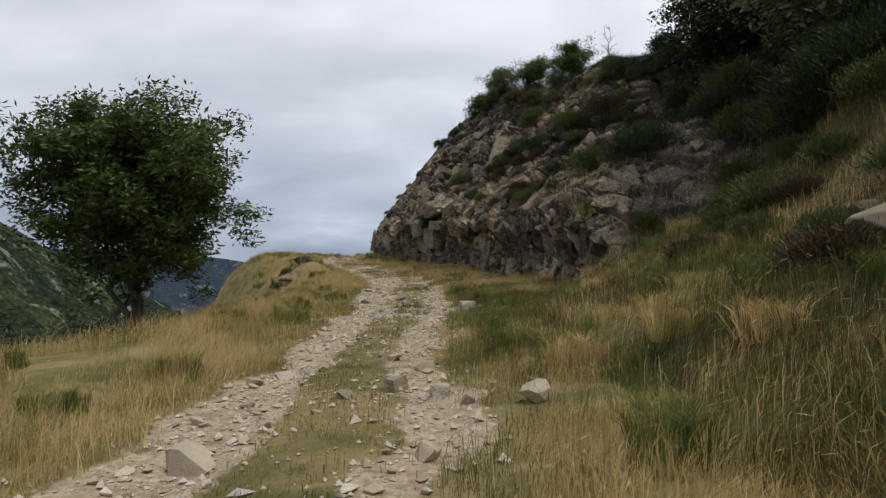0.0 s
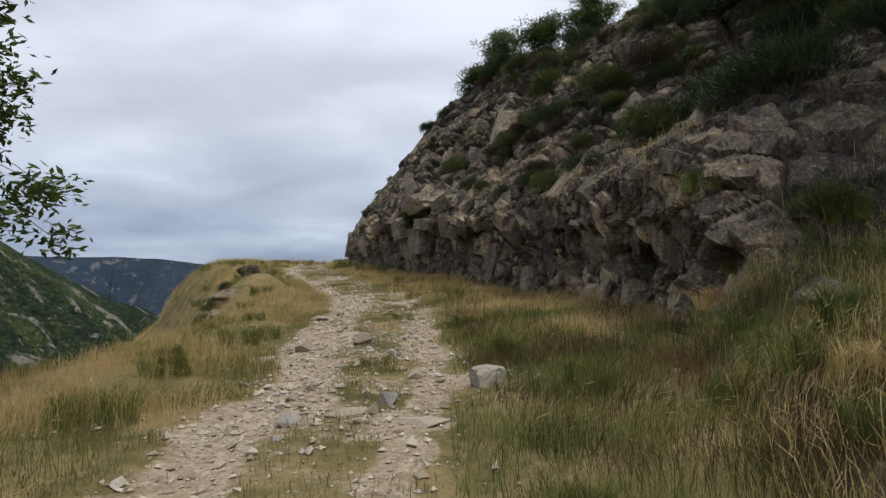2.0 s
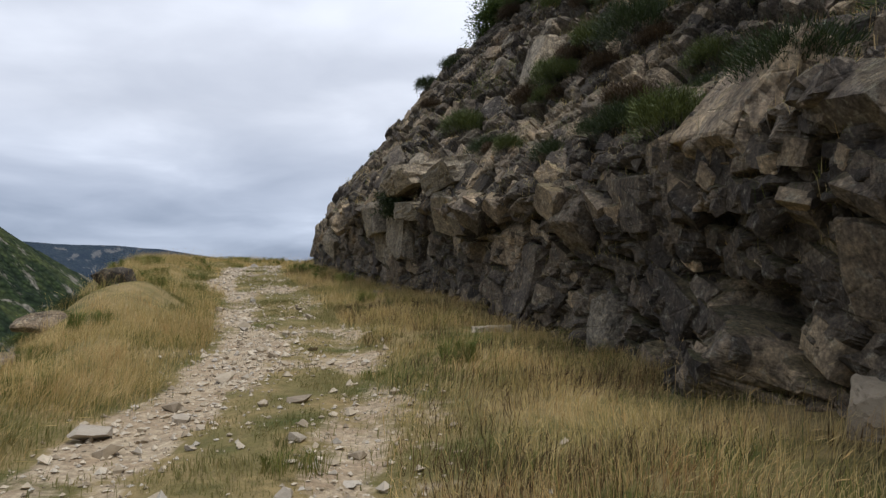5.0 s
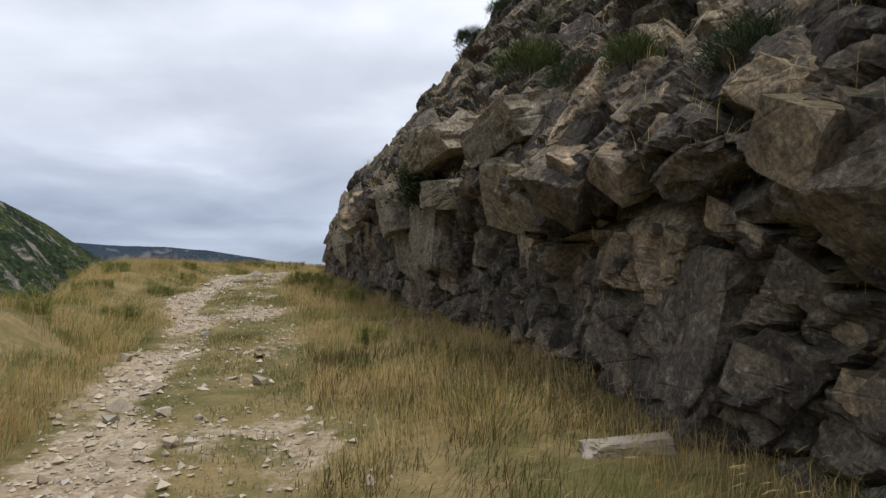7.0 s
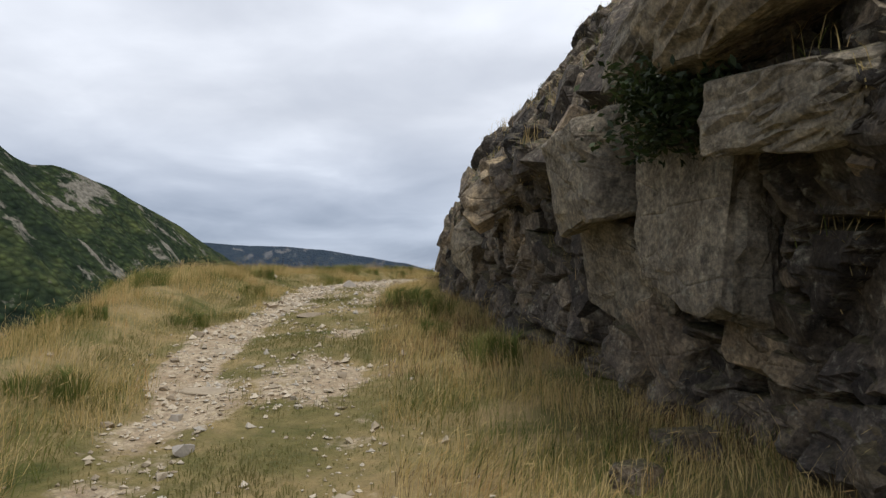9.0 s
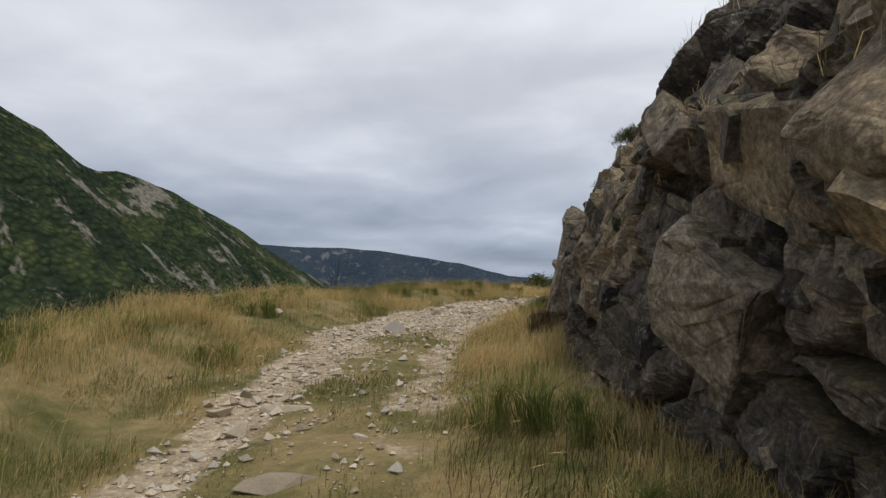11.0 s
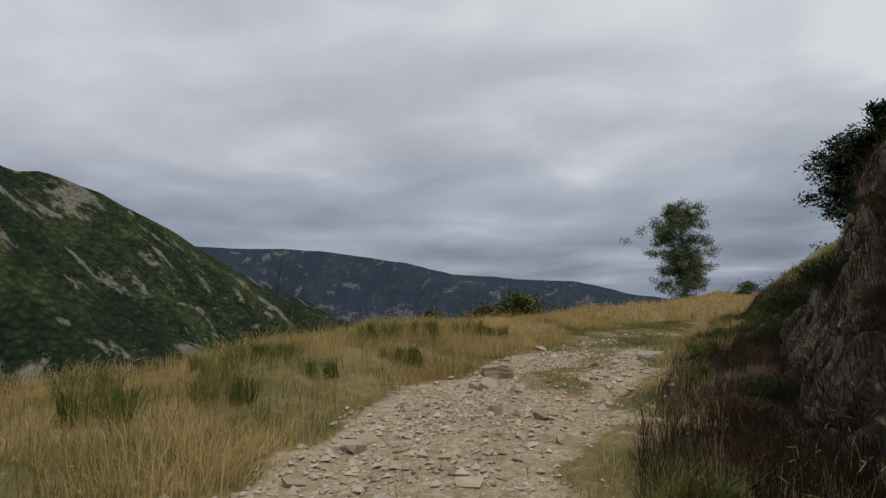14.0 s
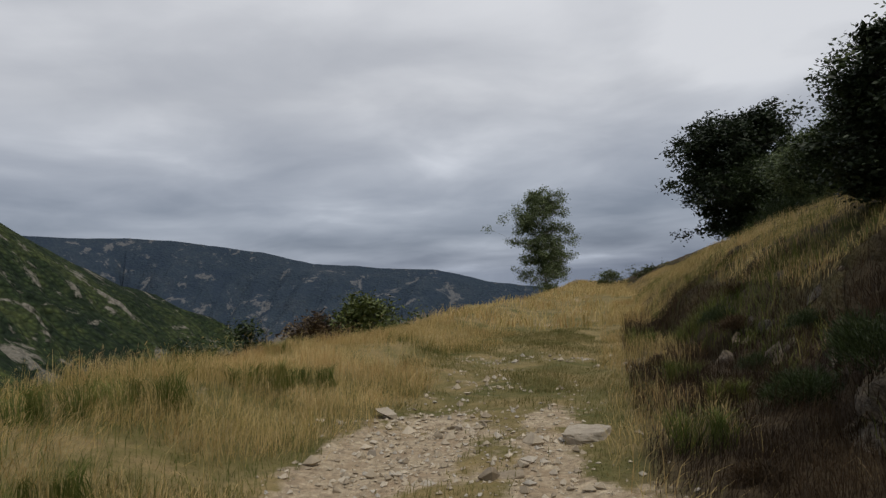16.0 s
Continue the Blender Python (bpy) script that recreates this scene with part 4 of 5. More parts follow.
# ---- trees and bushes ----


def tube(points, radii, sides=6):
    """Places and faces of a tapered limb."""
    p, r = np.array(points, float), np.array(radii, float)
    way = np.gradient(p, axis=0)
    way /= np.linalg.norm(way, axis=1, keepdims=True) + 1e-9
    ref = np.where(np.abs(way[:, 2:]) > 0.9, (1.0, 0, 0), (0, 0, 1.0))
    a = np.cross(way, ref)
    a /= np.linalg.norm(a, axis=1, keepdims=True) + 1e-9
    b = np.cross(way, a)
    t = np.arange(sides) * 2 * np.pi / sides
    v = p[:, None] + r[:, None, None] * (np.cos(t)[None, :, None] * a[:, None] + np.sin(t)[None, :, None] * b[:, None])
    k = np.arange(len(p) * sides).reshape(len(p), sides)
    f = np.stack([k[:-1], np.roll(k, -1, 1)[:-1], np.roll(k, -1, 1)[1:], k[1:]], -1).reshape(-1, 4)
    return v.reshape(-1, 3), f


def joined(pieces):
    v, f, n = [], [], 0
    for a, b in pieces:
        v.append(a)
        f.append(b + n)
        n += len(a)
    return np.concatenate(v), np.concatenate(f)


def bent(rng, a, b, n=7, sag=0.12):
    """A crooked way from a to b."""
    t = np.linspace(0, 1, n)[:, None]
    far = np.linalg.norm(b - a)
    p = a + (b - a) * t + rng.normal(0, 0.035 * far, (n, 3)) * np.sin(np.pi * t) + np.array([0, 0, sag * far]) * np.sin(np.pi * t)
    return p


def leaves_at(rng, centres, spread_by, per, size, droop=0.0, slim=0.45, level=0.5):
    """Many small folded leaves round the given places."""
    n = len(centres) * per
    c = np.repeat(centres, per, 0) + rng.normal(0, 1, (n, 3)) * np.array(spread_by)
    way = rng.normal(0, 1, (n, 3)) * (1, 1, level) - (0, 0, droop)
    way /= np.linalg.norm(way, axis=1, keepdims=True)
    side = np.cross(way, rng.normal(0, 1, (n, 3)) * (0.5, 0.5, 1.0))
    side /= np.linalg.norm(side, axis=1, keepdims=True) + 1e-9
    s = size * rng.uniform(0.6, 1.3, (n, 1))
    v = np.stack([c, c + way * s * 0.5 + side * s * slim * 0.5, c + way * s, c + way * s * 0.5 - side * s * slim * 0.5], 1)
    return v.reshape(-1, 3), np.arange(n * 4).reshape(-1, 4)


def tree(name, at, label, seed, height, spread_xy, leaf, leaf_size, per, bark, stems=1, trunk=0.1, clear=0.2, limbs=14, twigs=7, clump=0.3, squash=1.0, droop=0.0, lobes=0.35, category="tree", group="", slim=0.45):
    """A tapered trunk, or several stems, with crooked limbs that end in clumps of leaves."""
    rng = np.random.default_rng(seed)
    root = thing(name, at, label, category, group)
    wood, ends = [], []
    low = height * clear
    for s in range(stems):
        lean = np.array([math.cos(6.283 * s / stems + seed), math.sin(6.283 * s / stems + seed), 0]) * (0.22 * spread_xy if stems > 1 else 0.05 * spread_xy)
        top = np.array([0, 0, height * 0.84]) + lean * 1.4
        start = lean * 0.12 + np.array([0, 0, -0.25])
        p = bent(rng, start, top, 10, 0.0)
        wood.append(tube(p, np.linspace(trunk, trunk * 0.16, 10) / (1 if stems == 1 else 1.25), 7))
        for n in range(max(3, limbs // stems)):
            t = rng.uniform(clear, 0.96)
            k = t * 9
            base = p[int(k)] + (p[min(int(k) + 1, 9)] - p[int(k)]) * (k % 1)
            turn = rng.uniform(0, 6.283)
            wide = math.sin(math.pi * min(1, (t - clear) / (1 - clear) * 0.72 + 0.26)) ** squash
            reach = spread_xy * wide * rng.uniform(1 - lobes, 1.1)
            tip = np.array([p[int(k), 0] * 0.3 + math.cos(turn) * reach, p[int(k), 1] * 0.3 + math.sin(turn) * reach, min(height * 0.99, base[2] + reach * rng.uniform(0.15, 0.75) - droop * reach)])
            q = bent(rng, base, tip, 7, 0.08 - droop * 0.1)
            thick = trunk * 0.42 * (1 - 0.6 * t)
            wood.append(tube(q, np.linspace(thick, thick * 0.2, 7), 5))
            ends += [q[-1], q[-2]]
            for w in range(twigs):
                b0 = q[rng.integers(2, 7)]
                e = b0 + rng.normal(0, 1, 3) * (0.30 * reach + 0.12 * spread_xy) * np.array([0.75, 0.75, 0.5]) + np.array([0, 0, 0.05 * spread_xy])
                if e[2] < low * 0.7:
                    continue
                wood.append(tube(bent(rng, b0, e, 4, 0.05), np.linspace(thick * 0.35, thick * 0.08, 4), 3))
                ends.append(e)
    v, f = joined([w for w in wood])
    part("trunk", mesh_of("trunk", v, f, bark, True), bark, root)
    v, f = leaves_at(rng, np.array(ends), (clump, clump, clump * 0.7), per, leaf_size, droop, slim)
    part("crown", mesh_of("crown", v, f, leaf), leaf, root)
    return root


def bush(name, at, label, seed, radius, height, leaf, twigs=600, thin=0.008, group="", category="bush"):
    """A broom-like bush: a dense dome of thin upright twigs over short woody stems."""
    rng = np.random.default_rng(seed)
    root = thing(name, at, label, category, group)
    stems = []
    for n in range(9):
        a, r = rng.uniform(0, 6.283), radius * rng.uniform(0.2, 0.75)
        stems.append(tube(bent(rng, np.array([0, 0, -0.2]), np.array([math.cos(a) * r, math.sin(a) * r, height * rng.uniform(0.4, 0.75)]), 5, 0.1), np.linspace(0.022, 0.006, 5), 4))
    part("wood", mesh_of("wood", *joined(stems), BARK, True), BARK, root)
    a, r = rng.uniform(0, 6.283, twigs), radius * np.sqrt(rng.uniform(0, 1, twigs))
    lump = 0.75 + 0.25 * np.sin(3 * a + seed) * rng.uniform(0.5, 1, twigs)
    r = r * lump
    z = height * np.sqrt(np.clip(1 - (r / radius) ** 2, 0.02, 1)) * rng.uniform(0.45, 1.0, twigs)
    centres = np.stack([np.cos(a) * r, np.sin(a) * r, z * 0.85], 1)
    n = twigs * 9
    c = np.repeat(centres, 9, 0) + rng.normal(0, 0.07 * radius + 0.02, (n, 3))
    way = np.stack([c[:, 0] / radius, c[:, 1] / radius, np.full(n, 0.9)], 1) + rng.normal(0, 0.45, (n, 3))
    way /= np.linalg.norm(way, axis=1, keepdims=True)
    side = np.cross(way, rng.normal(0, 1, (n, 3)))
    side /= np.linalg.norm(side, axis=1, keepdims=True) + 1e-9
    length = (0.05 + 0.075 * radius) * rng.uniform(0.5, 1.3, (n, 1))
    v = np.stack([c - side * thin, c + side * thin, c + way * length], 1)
    part("foliage", mesh_of("foliage", v.reshape(-1, 3), np.arange(3 * n).reshape(-1, 3), leaf), leaf, root)
    return root


def on_land(x, y, sink=0.05):
    y *= STEP
    return (x, y, ground_z(x, y) - sink)


def on_bank(y, v, sink=0.1):
    p = bank_place(y, v)
    return (p.x, p.y, p.z - sink)


tree("rowan_tree", on_land(-7.1, 12.2), "leafy green rowan tree with several dark stems", 3, 5.35, 2.2, ROWAN, 0.15, 105, BARK, stems=4, trunk=0.12, clear=0.30, limbs=52, twigs=10, clump=0.17, squash=0.55, lobes=0.45, slim=0.36)
# slope trees below the shoulder
for n, (x, y, h, r) in enumerate([(-12.6, 12.6, 6.0, 2.4), (-11.2, 9.8, 4.2, 1.9), (-14.5, 15.5, 6.5, 2.6), (-13.5, 19.5, 4.6, 2.0)]):
    tree("slope_tree", on_land(x, y), "dark green broadleaf tree on the slope below the track", 20 + n, h, r, DARKLEAF, 0.16, 75, BARK, stems=2, trunk=0.09, clear=0.12, limbs=22, twigs=7, clump=0.26, group="trees on the slope")
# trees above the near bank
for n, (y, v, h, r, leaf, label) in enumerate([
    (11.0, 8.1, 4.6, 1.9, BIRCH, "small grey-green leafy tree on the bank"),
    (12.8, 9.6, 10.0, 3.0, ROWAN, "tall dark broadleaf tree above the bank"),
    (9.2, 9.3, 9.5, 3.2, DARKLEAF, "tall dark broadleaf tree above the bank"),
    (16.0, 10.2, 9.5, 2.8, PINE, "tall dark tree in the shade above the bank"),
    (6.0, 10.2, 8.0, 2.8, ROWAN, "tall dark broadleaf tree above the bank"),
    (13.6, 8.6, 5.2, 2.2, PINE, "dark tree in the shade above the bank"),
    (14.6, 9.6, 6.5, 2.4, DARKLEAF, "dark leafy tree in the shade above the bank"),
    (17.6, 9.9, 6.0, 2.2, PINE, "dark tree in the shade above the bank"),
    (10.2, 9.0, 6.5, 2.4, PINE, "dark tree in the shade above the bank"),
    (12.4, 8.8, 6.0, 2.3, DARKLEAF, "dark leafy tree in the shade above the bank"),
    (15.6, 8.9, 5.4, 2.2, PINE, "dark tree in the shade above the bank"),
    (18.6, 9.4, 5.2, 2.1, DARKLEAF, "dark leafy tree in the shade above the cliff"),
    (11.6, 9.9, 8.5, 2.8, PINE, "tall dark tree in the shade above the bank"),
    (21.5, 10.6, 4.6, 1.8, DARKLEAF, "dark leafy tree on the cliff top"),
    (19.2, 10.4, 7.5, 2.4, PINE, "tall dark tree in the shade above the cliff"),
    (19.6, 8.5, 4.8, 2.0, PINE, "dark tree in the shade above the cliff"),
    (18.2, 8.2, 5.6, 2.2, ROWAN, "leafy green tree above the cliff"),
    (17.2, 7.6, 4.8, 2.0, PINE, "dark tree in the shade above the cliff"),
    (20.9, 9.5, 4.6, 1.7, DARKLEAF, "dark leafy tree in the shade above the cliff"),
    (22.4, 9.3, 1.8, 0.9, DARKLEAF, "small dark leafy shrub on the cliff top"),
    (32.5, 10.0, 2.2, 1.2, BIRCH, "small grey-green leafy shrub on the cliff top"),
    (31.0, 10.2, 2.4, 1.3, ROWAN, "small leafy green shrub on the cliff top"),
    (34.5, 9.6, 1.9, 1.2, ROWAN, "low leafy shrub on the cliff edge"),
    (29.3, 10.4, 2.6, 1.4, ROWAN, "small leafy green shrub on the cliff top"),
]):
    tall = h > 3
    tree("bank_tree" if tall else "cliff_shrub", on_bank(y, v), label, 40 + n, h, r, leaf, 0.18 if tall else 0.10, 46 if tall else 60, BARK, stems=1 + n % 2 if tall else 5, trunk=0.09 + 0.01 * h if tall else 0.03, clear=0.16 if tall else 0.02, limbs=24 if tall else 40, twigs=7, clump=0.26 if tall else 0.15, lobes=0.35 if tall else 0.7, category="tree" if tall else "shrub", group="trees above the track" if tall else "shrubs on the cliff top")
dead = tree("dead_birch", on_bank(28.0, 10.6), "bare pale dead birch on the cliff top", 70, 3.6, 0.7, HEATH, 0.03, 1, PALE_BARK, stems=2, trunk=0.05, clear=0.15, limbs=22, twigs=6, clump=0.1)
# along the far part of the track
tree("birch_tree", on_land(3.1, 114.6), "leafy silver-green birch standing alone on the skyline", 85, 16.8, 3.9, BIRCH, 0.26, 95, PALE_BARK, trunk=0.22, clear=0.16, limbs=44, twigs=8, clump=0.36, squash=0.45, droop=0.12, lobes=0.62)
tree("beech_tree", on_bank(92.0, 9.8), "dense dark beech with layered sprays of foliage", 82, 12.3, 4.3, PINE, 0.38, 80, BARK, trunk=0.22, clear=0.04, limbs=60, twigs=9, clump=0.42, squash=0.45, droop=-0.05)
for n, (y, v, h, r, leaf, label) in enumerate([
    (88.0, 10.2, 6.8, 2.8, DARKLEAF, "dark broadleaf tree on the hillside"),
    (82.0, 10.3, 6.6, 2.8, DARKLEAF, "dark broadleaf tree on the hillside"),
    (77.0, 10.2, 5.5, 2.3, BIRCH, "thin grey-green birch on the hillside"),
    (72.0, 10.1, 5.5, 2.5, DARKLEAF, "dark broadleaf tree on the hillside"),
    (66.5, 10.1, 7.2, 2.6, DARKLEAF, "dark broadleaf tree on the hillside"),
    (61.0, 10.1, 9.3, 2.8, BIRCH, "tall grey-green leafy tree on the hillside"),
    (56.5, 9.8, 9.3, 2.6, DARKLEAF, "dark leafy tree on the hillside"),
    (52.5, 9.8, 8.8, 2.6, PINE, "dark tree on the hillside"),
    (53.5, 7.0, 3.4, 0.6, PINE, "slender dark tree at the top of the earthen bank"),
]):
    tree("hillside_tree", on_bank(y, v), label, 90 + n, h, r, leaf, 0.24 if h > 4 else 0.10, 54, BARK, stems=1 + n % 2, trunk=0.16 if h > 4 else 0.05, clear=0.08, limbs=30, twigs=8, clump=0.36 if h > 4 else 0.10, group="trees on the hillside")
for n, (x, y, h, r, leaf, label) in enumerate([
    (-13.5, 59.2, 3.0, 1.0, DARKLEAF, "dark young tree on the slope below the track"),
    (-14.5, 57.8, 2.3, 1.2, DARKLEAF, "dark rounded bush on the slope below the track"),
    (-11.8, 58.8, 1.4, 0.8, HEATH, "thin greyish shrub on the slope below the track"),
    (-10.7, 59.0, 1.2, 0.8, BROOM, "green shrub on the slope below the track"),
]):
    tree("slope_shrub", on_land(x, y), label, 110 + n, h, r, leaf, 0.13, 34, BARK, stems=2, trunk=0.045, clear=0.05, limbs=22, twigs=6, clump=0.16, category="shrub", group="shrubs below the track")
for n, (x, y) in enumerate([(7.5, 100.6), (10.0, 96.6), (11.7, 92.6), (13.0, 99.6), (14.5, 104.6), (2.5, 108.6)]):
    tree("fern_shrub", on_land(x, y), "low light-green shrub at the track's crest", 120 + n, 1.7, 1.3, BROOM, 0.22, 24, BARK, stems=3, trunk=0.03, clear=0.03, limbs=15, twigs=4, clump=0.25, category="shrub", group="shrubs at the crest")
# shrub growing out of the rock face
tree("rock_shrub", (-1.25, 29.5 * STEP, 4.85), "small dark-green leafy shrub rooted in the rock face", 130, 0.95, 0.46, DARKLEAF, 0.075, 44, BARK, stems=4, trunk=0.02, clear=0.05, limbs=20, twigs=5, clump=0.09, category="shrub")

# broom and heath: a few bushes, then copies of them
kinds = [
    bush("broom_bush", on_bank(24.0, 9.5), "dense green broom bush on the rocky slope", 140, 0.75, 0.75, BROOM, group="broom bushes"),
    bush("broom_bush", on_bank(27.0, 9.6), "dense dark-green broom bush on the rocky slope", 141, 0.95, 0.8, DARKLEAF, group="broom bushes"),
    bush("heather_bush", on_bank(29.0, 9.3), "brown heather bush on the rocky slope", 142, 0.7, 0.5, HEATH, group="heather bushes"),
    bush("broom_bush", on_bank(31.0, 9.6), "yellow-green broom bush on the rocky slope", 143, 0.6, 0.6, BROOM, 420, group="broom bushes"),
]
rng = np.random.default_rng(14)


def bush_copies(count, y0, y1, v0, v1, weights, small, large):
    for n in range(count):
        y, v = rng.uniform(y0, y1), rng.uniform(v0, v1)
        kind = kinds[rng.choice(4, p=weights)]
        copy_thing(kind, pose(*on_bank(y, v, 0.08), 0, 0, rng.uniform(0, 360)) @ Matrix.Scale(rng.uniform(small, large), 4))


bush_copies(70, 17, 36, 8.6, 11.2, [0.45, 0.12, 0.18, 0.25], 0.5, 1.1)
bush_copies(46, 16, 30, 6.0, 9.5, [0.40, 0.15, 0.25, 0.20], 0.5, 1.2)
bush_copies(46, 1, 17, 6.5, 10.0, [0.45, 0.15, 0.1, 0.3], 0.7, 1.5)
bush_copies(34, 9.5, 17.5, 7.3, 10.2, [0.15, 0.75, 0.05, 0.05], 0.9, 1.7)
bush_copies(44, 14, 24, 7.4, 10.3, [0.35, 0.45, 0.12, 0.08], 0.7, 1.5)
bush_copies(24, 20.0, 27.0, 4.8, 7.8, [0.1, 0.45, 0.45, 0.0], 0.35, 0.8)
bush_copies(24, 14.5, 20.5, 5.2, 8.2, [0.12, 0.76, 0.12, 0.0], 0.8, 1.5)
bush_copies(34, 2, 15, 4.2, 7.0, [0.5, 0.05, 0.25, 0.2], 0.35, 0.9)
bush_copies(14, 41, 57, 1.0, 4.5, [0.0, 0.45, 0.55, 0.0], 0.3, 0.6)
for n in range(12):
    y = rng.uniform(39, 56)
    x = rng.uniform(float(TRACK_X(y)) + 1.9, float(TOE(y)) + 0.3)
    copy_thing(kinds[1 if n % 6 == 0 else 2], pose(*on_land(x, y, 0.06), 0, 0, rng.uniform(0, 360)) @ Matrix.Scale(rng.uniform(0.3, 0.65), 4))
bush_copies(26, 52, 90, 8.8, 10.4, [0.3, 0.5, 0.1, 0.1], 0.9, 1.8)
for y, v, k, size in [(41.2, 4.4, 3, 0.6), (40.9, 4.8, 3, 0.65), (40.6, 5.3, 1, 0.4), (40.0, 5.9, 1, 0.5), (39.0, 6.6, 1, 0.6), (35.5, 8.8, 1, 0.7), (45.4, 6.2, 1, 0.55), (46.3, 6.8, 1, 0.7), (44.6, 5.6, 0, 0.4), (42.4, 3.4, 3, 0.3), (21.6, 4.6, 0, 0.9), (38.4, 6.6, 3, 0.6), (33.4, 7.4, 2, 0.7), (36.6, 8.4, 1, 0.8)]:
    copy_thing(kinds[k], pose(*on_bank(y, v, 0.06), 0, 0, 50 * y) @ Matrix.Scale(size, 4))
for x, y, k, size in [(-8.3, 26.8, 1, 0.5), (-8.4, 25.6, 0, 0.6), (-8.7, 27.6, 2, 0.6), (-8.2, 24.4, 1, 0.5), (-8.9, 26.2, 1, 0.55), (-9.3, 26.6, 1, 0.45), (-9.0, 24.9, 0, 0.5), (-9.6, 25.6, 1, 0.6), (-8.6, 27.9, 2, 0.6), (-7.9, 24.3, 2, 0.5), (0.75, 27.0, 1, 0.4)]:
    copy_thing(kinds[k], pose(*on_land(x, y), 0, 0, 50 * y) @ Matrix.Scale(size, 4))
for x, y, z, k, size in [(-5.35, 55.8, 6.72, 3, 0.85), (-5.0, 56.2, 6.85, 0, 0.75), (-4.6, 56.7, 7.2, 3, 0.8)]:
    copy_thing(kinds[k], pose(x, y, z, 0, 0, 50 * y) @ Matrix.Scale(size, 4))

# ---- grass ----
WIND = np.array([0.30, 0.12])


def blades(name, base, tall, wide, material, label, seed, lean=0.8, seeds=False):
    """Bent blades of grass as one mesh; with seeds, each is a stem with a seed head."""
    rng = np.random.default_rng(seed)
    n = len(base)
    a = rng.uniform(0, 6.283, n)
    side = np.stack([np.cos(a), np.sin(a), 0 * a], 1) * (wide / 2)[:, None]
    b = rng.uniform(0, 6.283, n)
    sway = np.stack([wave(base, 0.55, 401), wave(base, 0.55, 402)], 1) + 0.6 * np.stack([wave(base, 2.1, 403), wave(base, 2.1, 404)], 1)
    bend = np.stack([np.cos(b), np.sin(b)], 1) * (lean * rng.uniform(0.2, 1.1, n))[:, None] + WIND + 0.55 * sway
    drop = np.clip(1 - 0.5 * (bend**2).sum(1), 0.4, 1)
    mid = base + np.concatenate([bend * 0.33, (0.66 * drop)[:, None]], 1) * tall[:, None]
    tip = base + np.concatenate([bend, (0.97 * drop)[:, None]], 1) * tall[:, None]
    sunk = base - (0, 0, 0.03)
    if not seeds:
        v = np.stack([sunk - side, sunk + side, mid - side * 0.75, mid + side * 0.75, tip], 1)
        f = np.array([(0, 1, 3), (0, 3, 2), (2, 3, 4)])
    else:
        along = (tip - mid) / (np.linalg.norm(tip - mid, axis=1, keepdims=True) + 1e-9)
        along = along * 0.75 + np.concatenate([bend * 0.35, np.full((n, 1), -0.15)], 1)
        head = rng.uniform(0.08, 0.17, n)[:, None]
        thick = side / (wide / 2)[:, None] * 0.0030
        end, belly = tip + along * head, tip + along * head * 0.4
        up = np.array([0, 0, 0.004])
        v = np.stack([sunk - side, sunk + side, mid - side, mid + side, tip, belly - thick, belly + thick, end, belly + up], 1)
        f = np.array([(0, 1, 3), (0, 3, 2), (2, 3, 4), (4, 5, 8), (4, 8, 6), (8, 5, 7), (6, 8, 7)])
    k = v.shape[1]
    faces = (f[None] + k * np.arange(n)[:, None, None]).reshape(-1, 3)
    return tagged(new(name, mesh_of(name, v.reshape(-1, 3), faces, material)), label, "grass", kind="stuff")


def field(count, seed, y0, y1, d0, d1, clump, need=0.0, spare=1.0):
    """Places on the ground for grass: thick in clumps, none where the track is bare."""
    rng = np.random.default_rng(seed)
    m = int(count * 6)
    y, d = rng.uniform(y0, y1, m), rng.uniform(d0, d1, m)
    room = (TRACK_X(y) + d < TOE(y) + 0.6) & (-d < SHOULDER(y) + 7)
    x, y = TRACK_X(y) + d, y * STEP
    p = np.stack([x, y, 0 * x], 1)
    thick = smooth(need - 0.25, need + 0.35, waves(p, clump, 3, seed) + 0.15)
    grow = (1 - spare * bareness(x, y)).clip(0, 1) ** 2 * thick
    keep = (rng.random(m) < grow) & room
    x, y = x[keep][:count], y[keep][:count]
    return np.stack([x, y, land(x, y)], 1)


def slope_field(count, seed, y0, y1, v0, v1, clump, need=0.0, level=None):
    """Places on the bank; with level, only on ledges of the cliff that are nearly flat."""
    rng = np.random.default_rng(seed)
    m = count * (3 if level is None else 8)
    y, v = rng.uniform(y0, y1, m), rng.uniform(v0, v1, m)
    p = slope_surface(y, v)
    keep = rng.random(m) < smooth(need - 0.3, need + 0.3, waves(p, clump, 3, seed) + 0.1)
    if level is not None:
        q = slope_surface(y, np.clip(v + 0.05, 0, TOP))
        rise = (q - p) / (np.linalg.norm(q - p, axis=1, keepdims=True) + 1e-9)
        keep &= rise[:, 2] < level
    return p[keep][:count]


def heights(base, low, high, clump, seed):
    rng = np.random.default_rng(seed + 1)
    lift = 0.5 + 0.5 * waves(base * (1, 1, 0), clump, 2, seed).clip(-1, 1)
    return (low + (high - low) * lift) * rng.uniform(0.55, 1.15, len(base))


def widths(n, low, high, seed):
    return 0.78 * np.random.default_rng(seed + 2).uniform(low, high, n)


g = np.concatenate([field(84000, 201, 1.0, 60.0, -5.5, -1.3, 1.6, -0.1), field(26000, 221, 1.0, 60.0, -17.0, -4.5, 1.6, -0.3), field(58000, 228, 38.0, 58.0, -12.0, -3.0, 1.6, -0.6)])
blades("dry_grass", g, heights(g, 0.10, 0.55, 1.3, 201), widths(len(g), 0.004, 0.009, 201), DRY, "tall straw-coloured dry grass on the shoulder", 201)
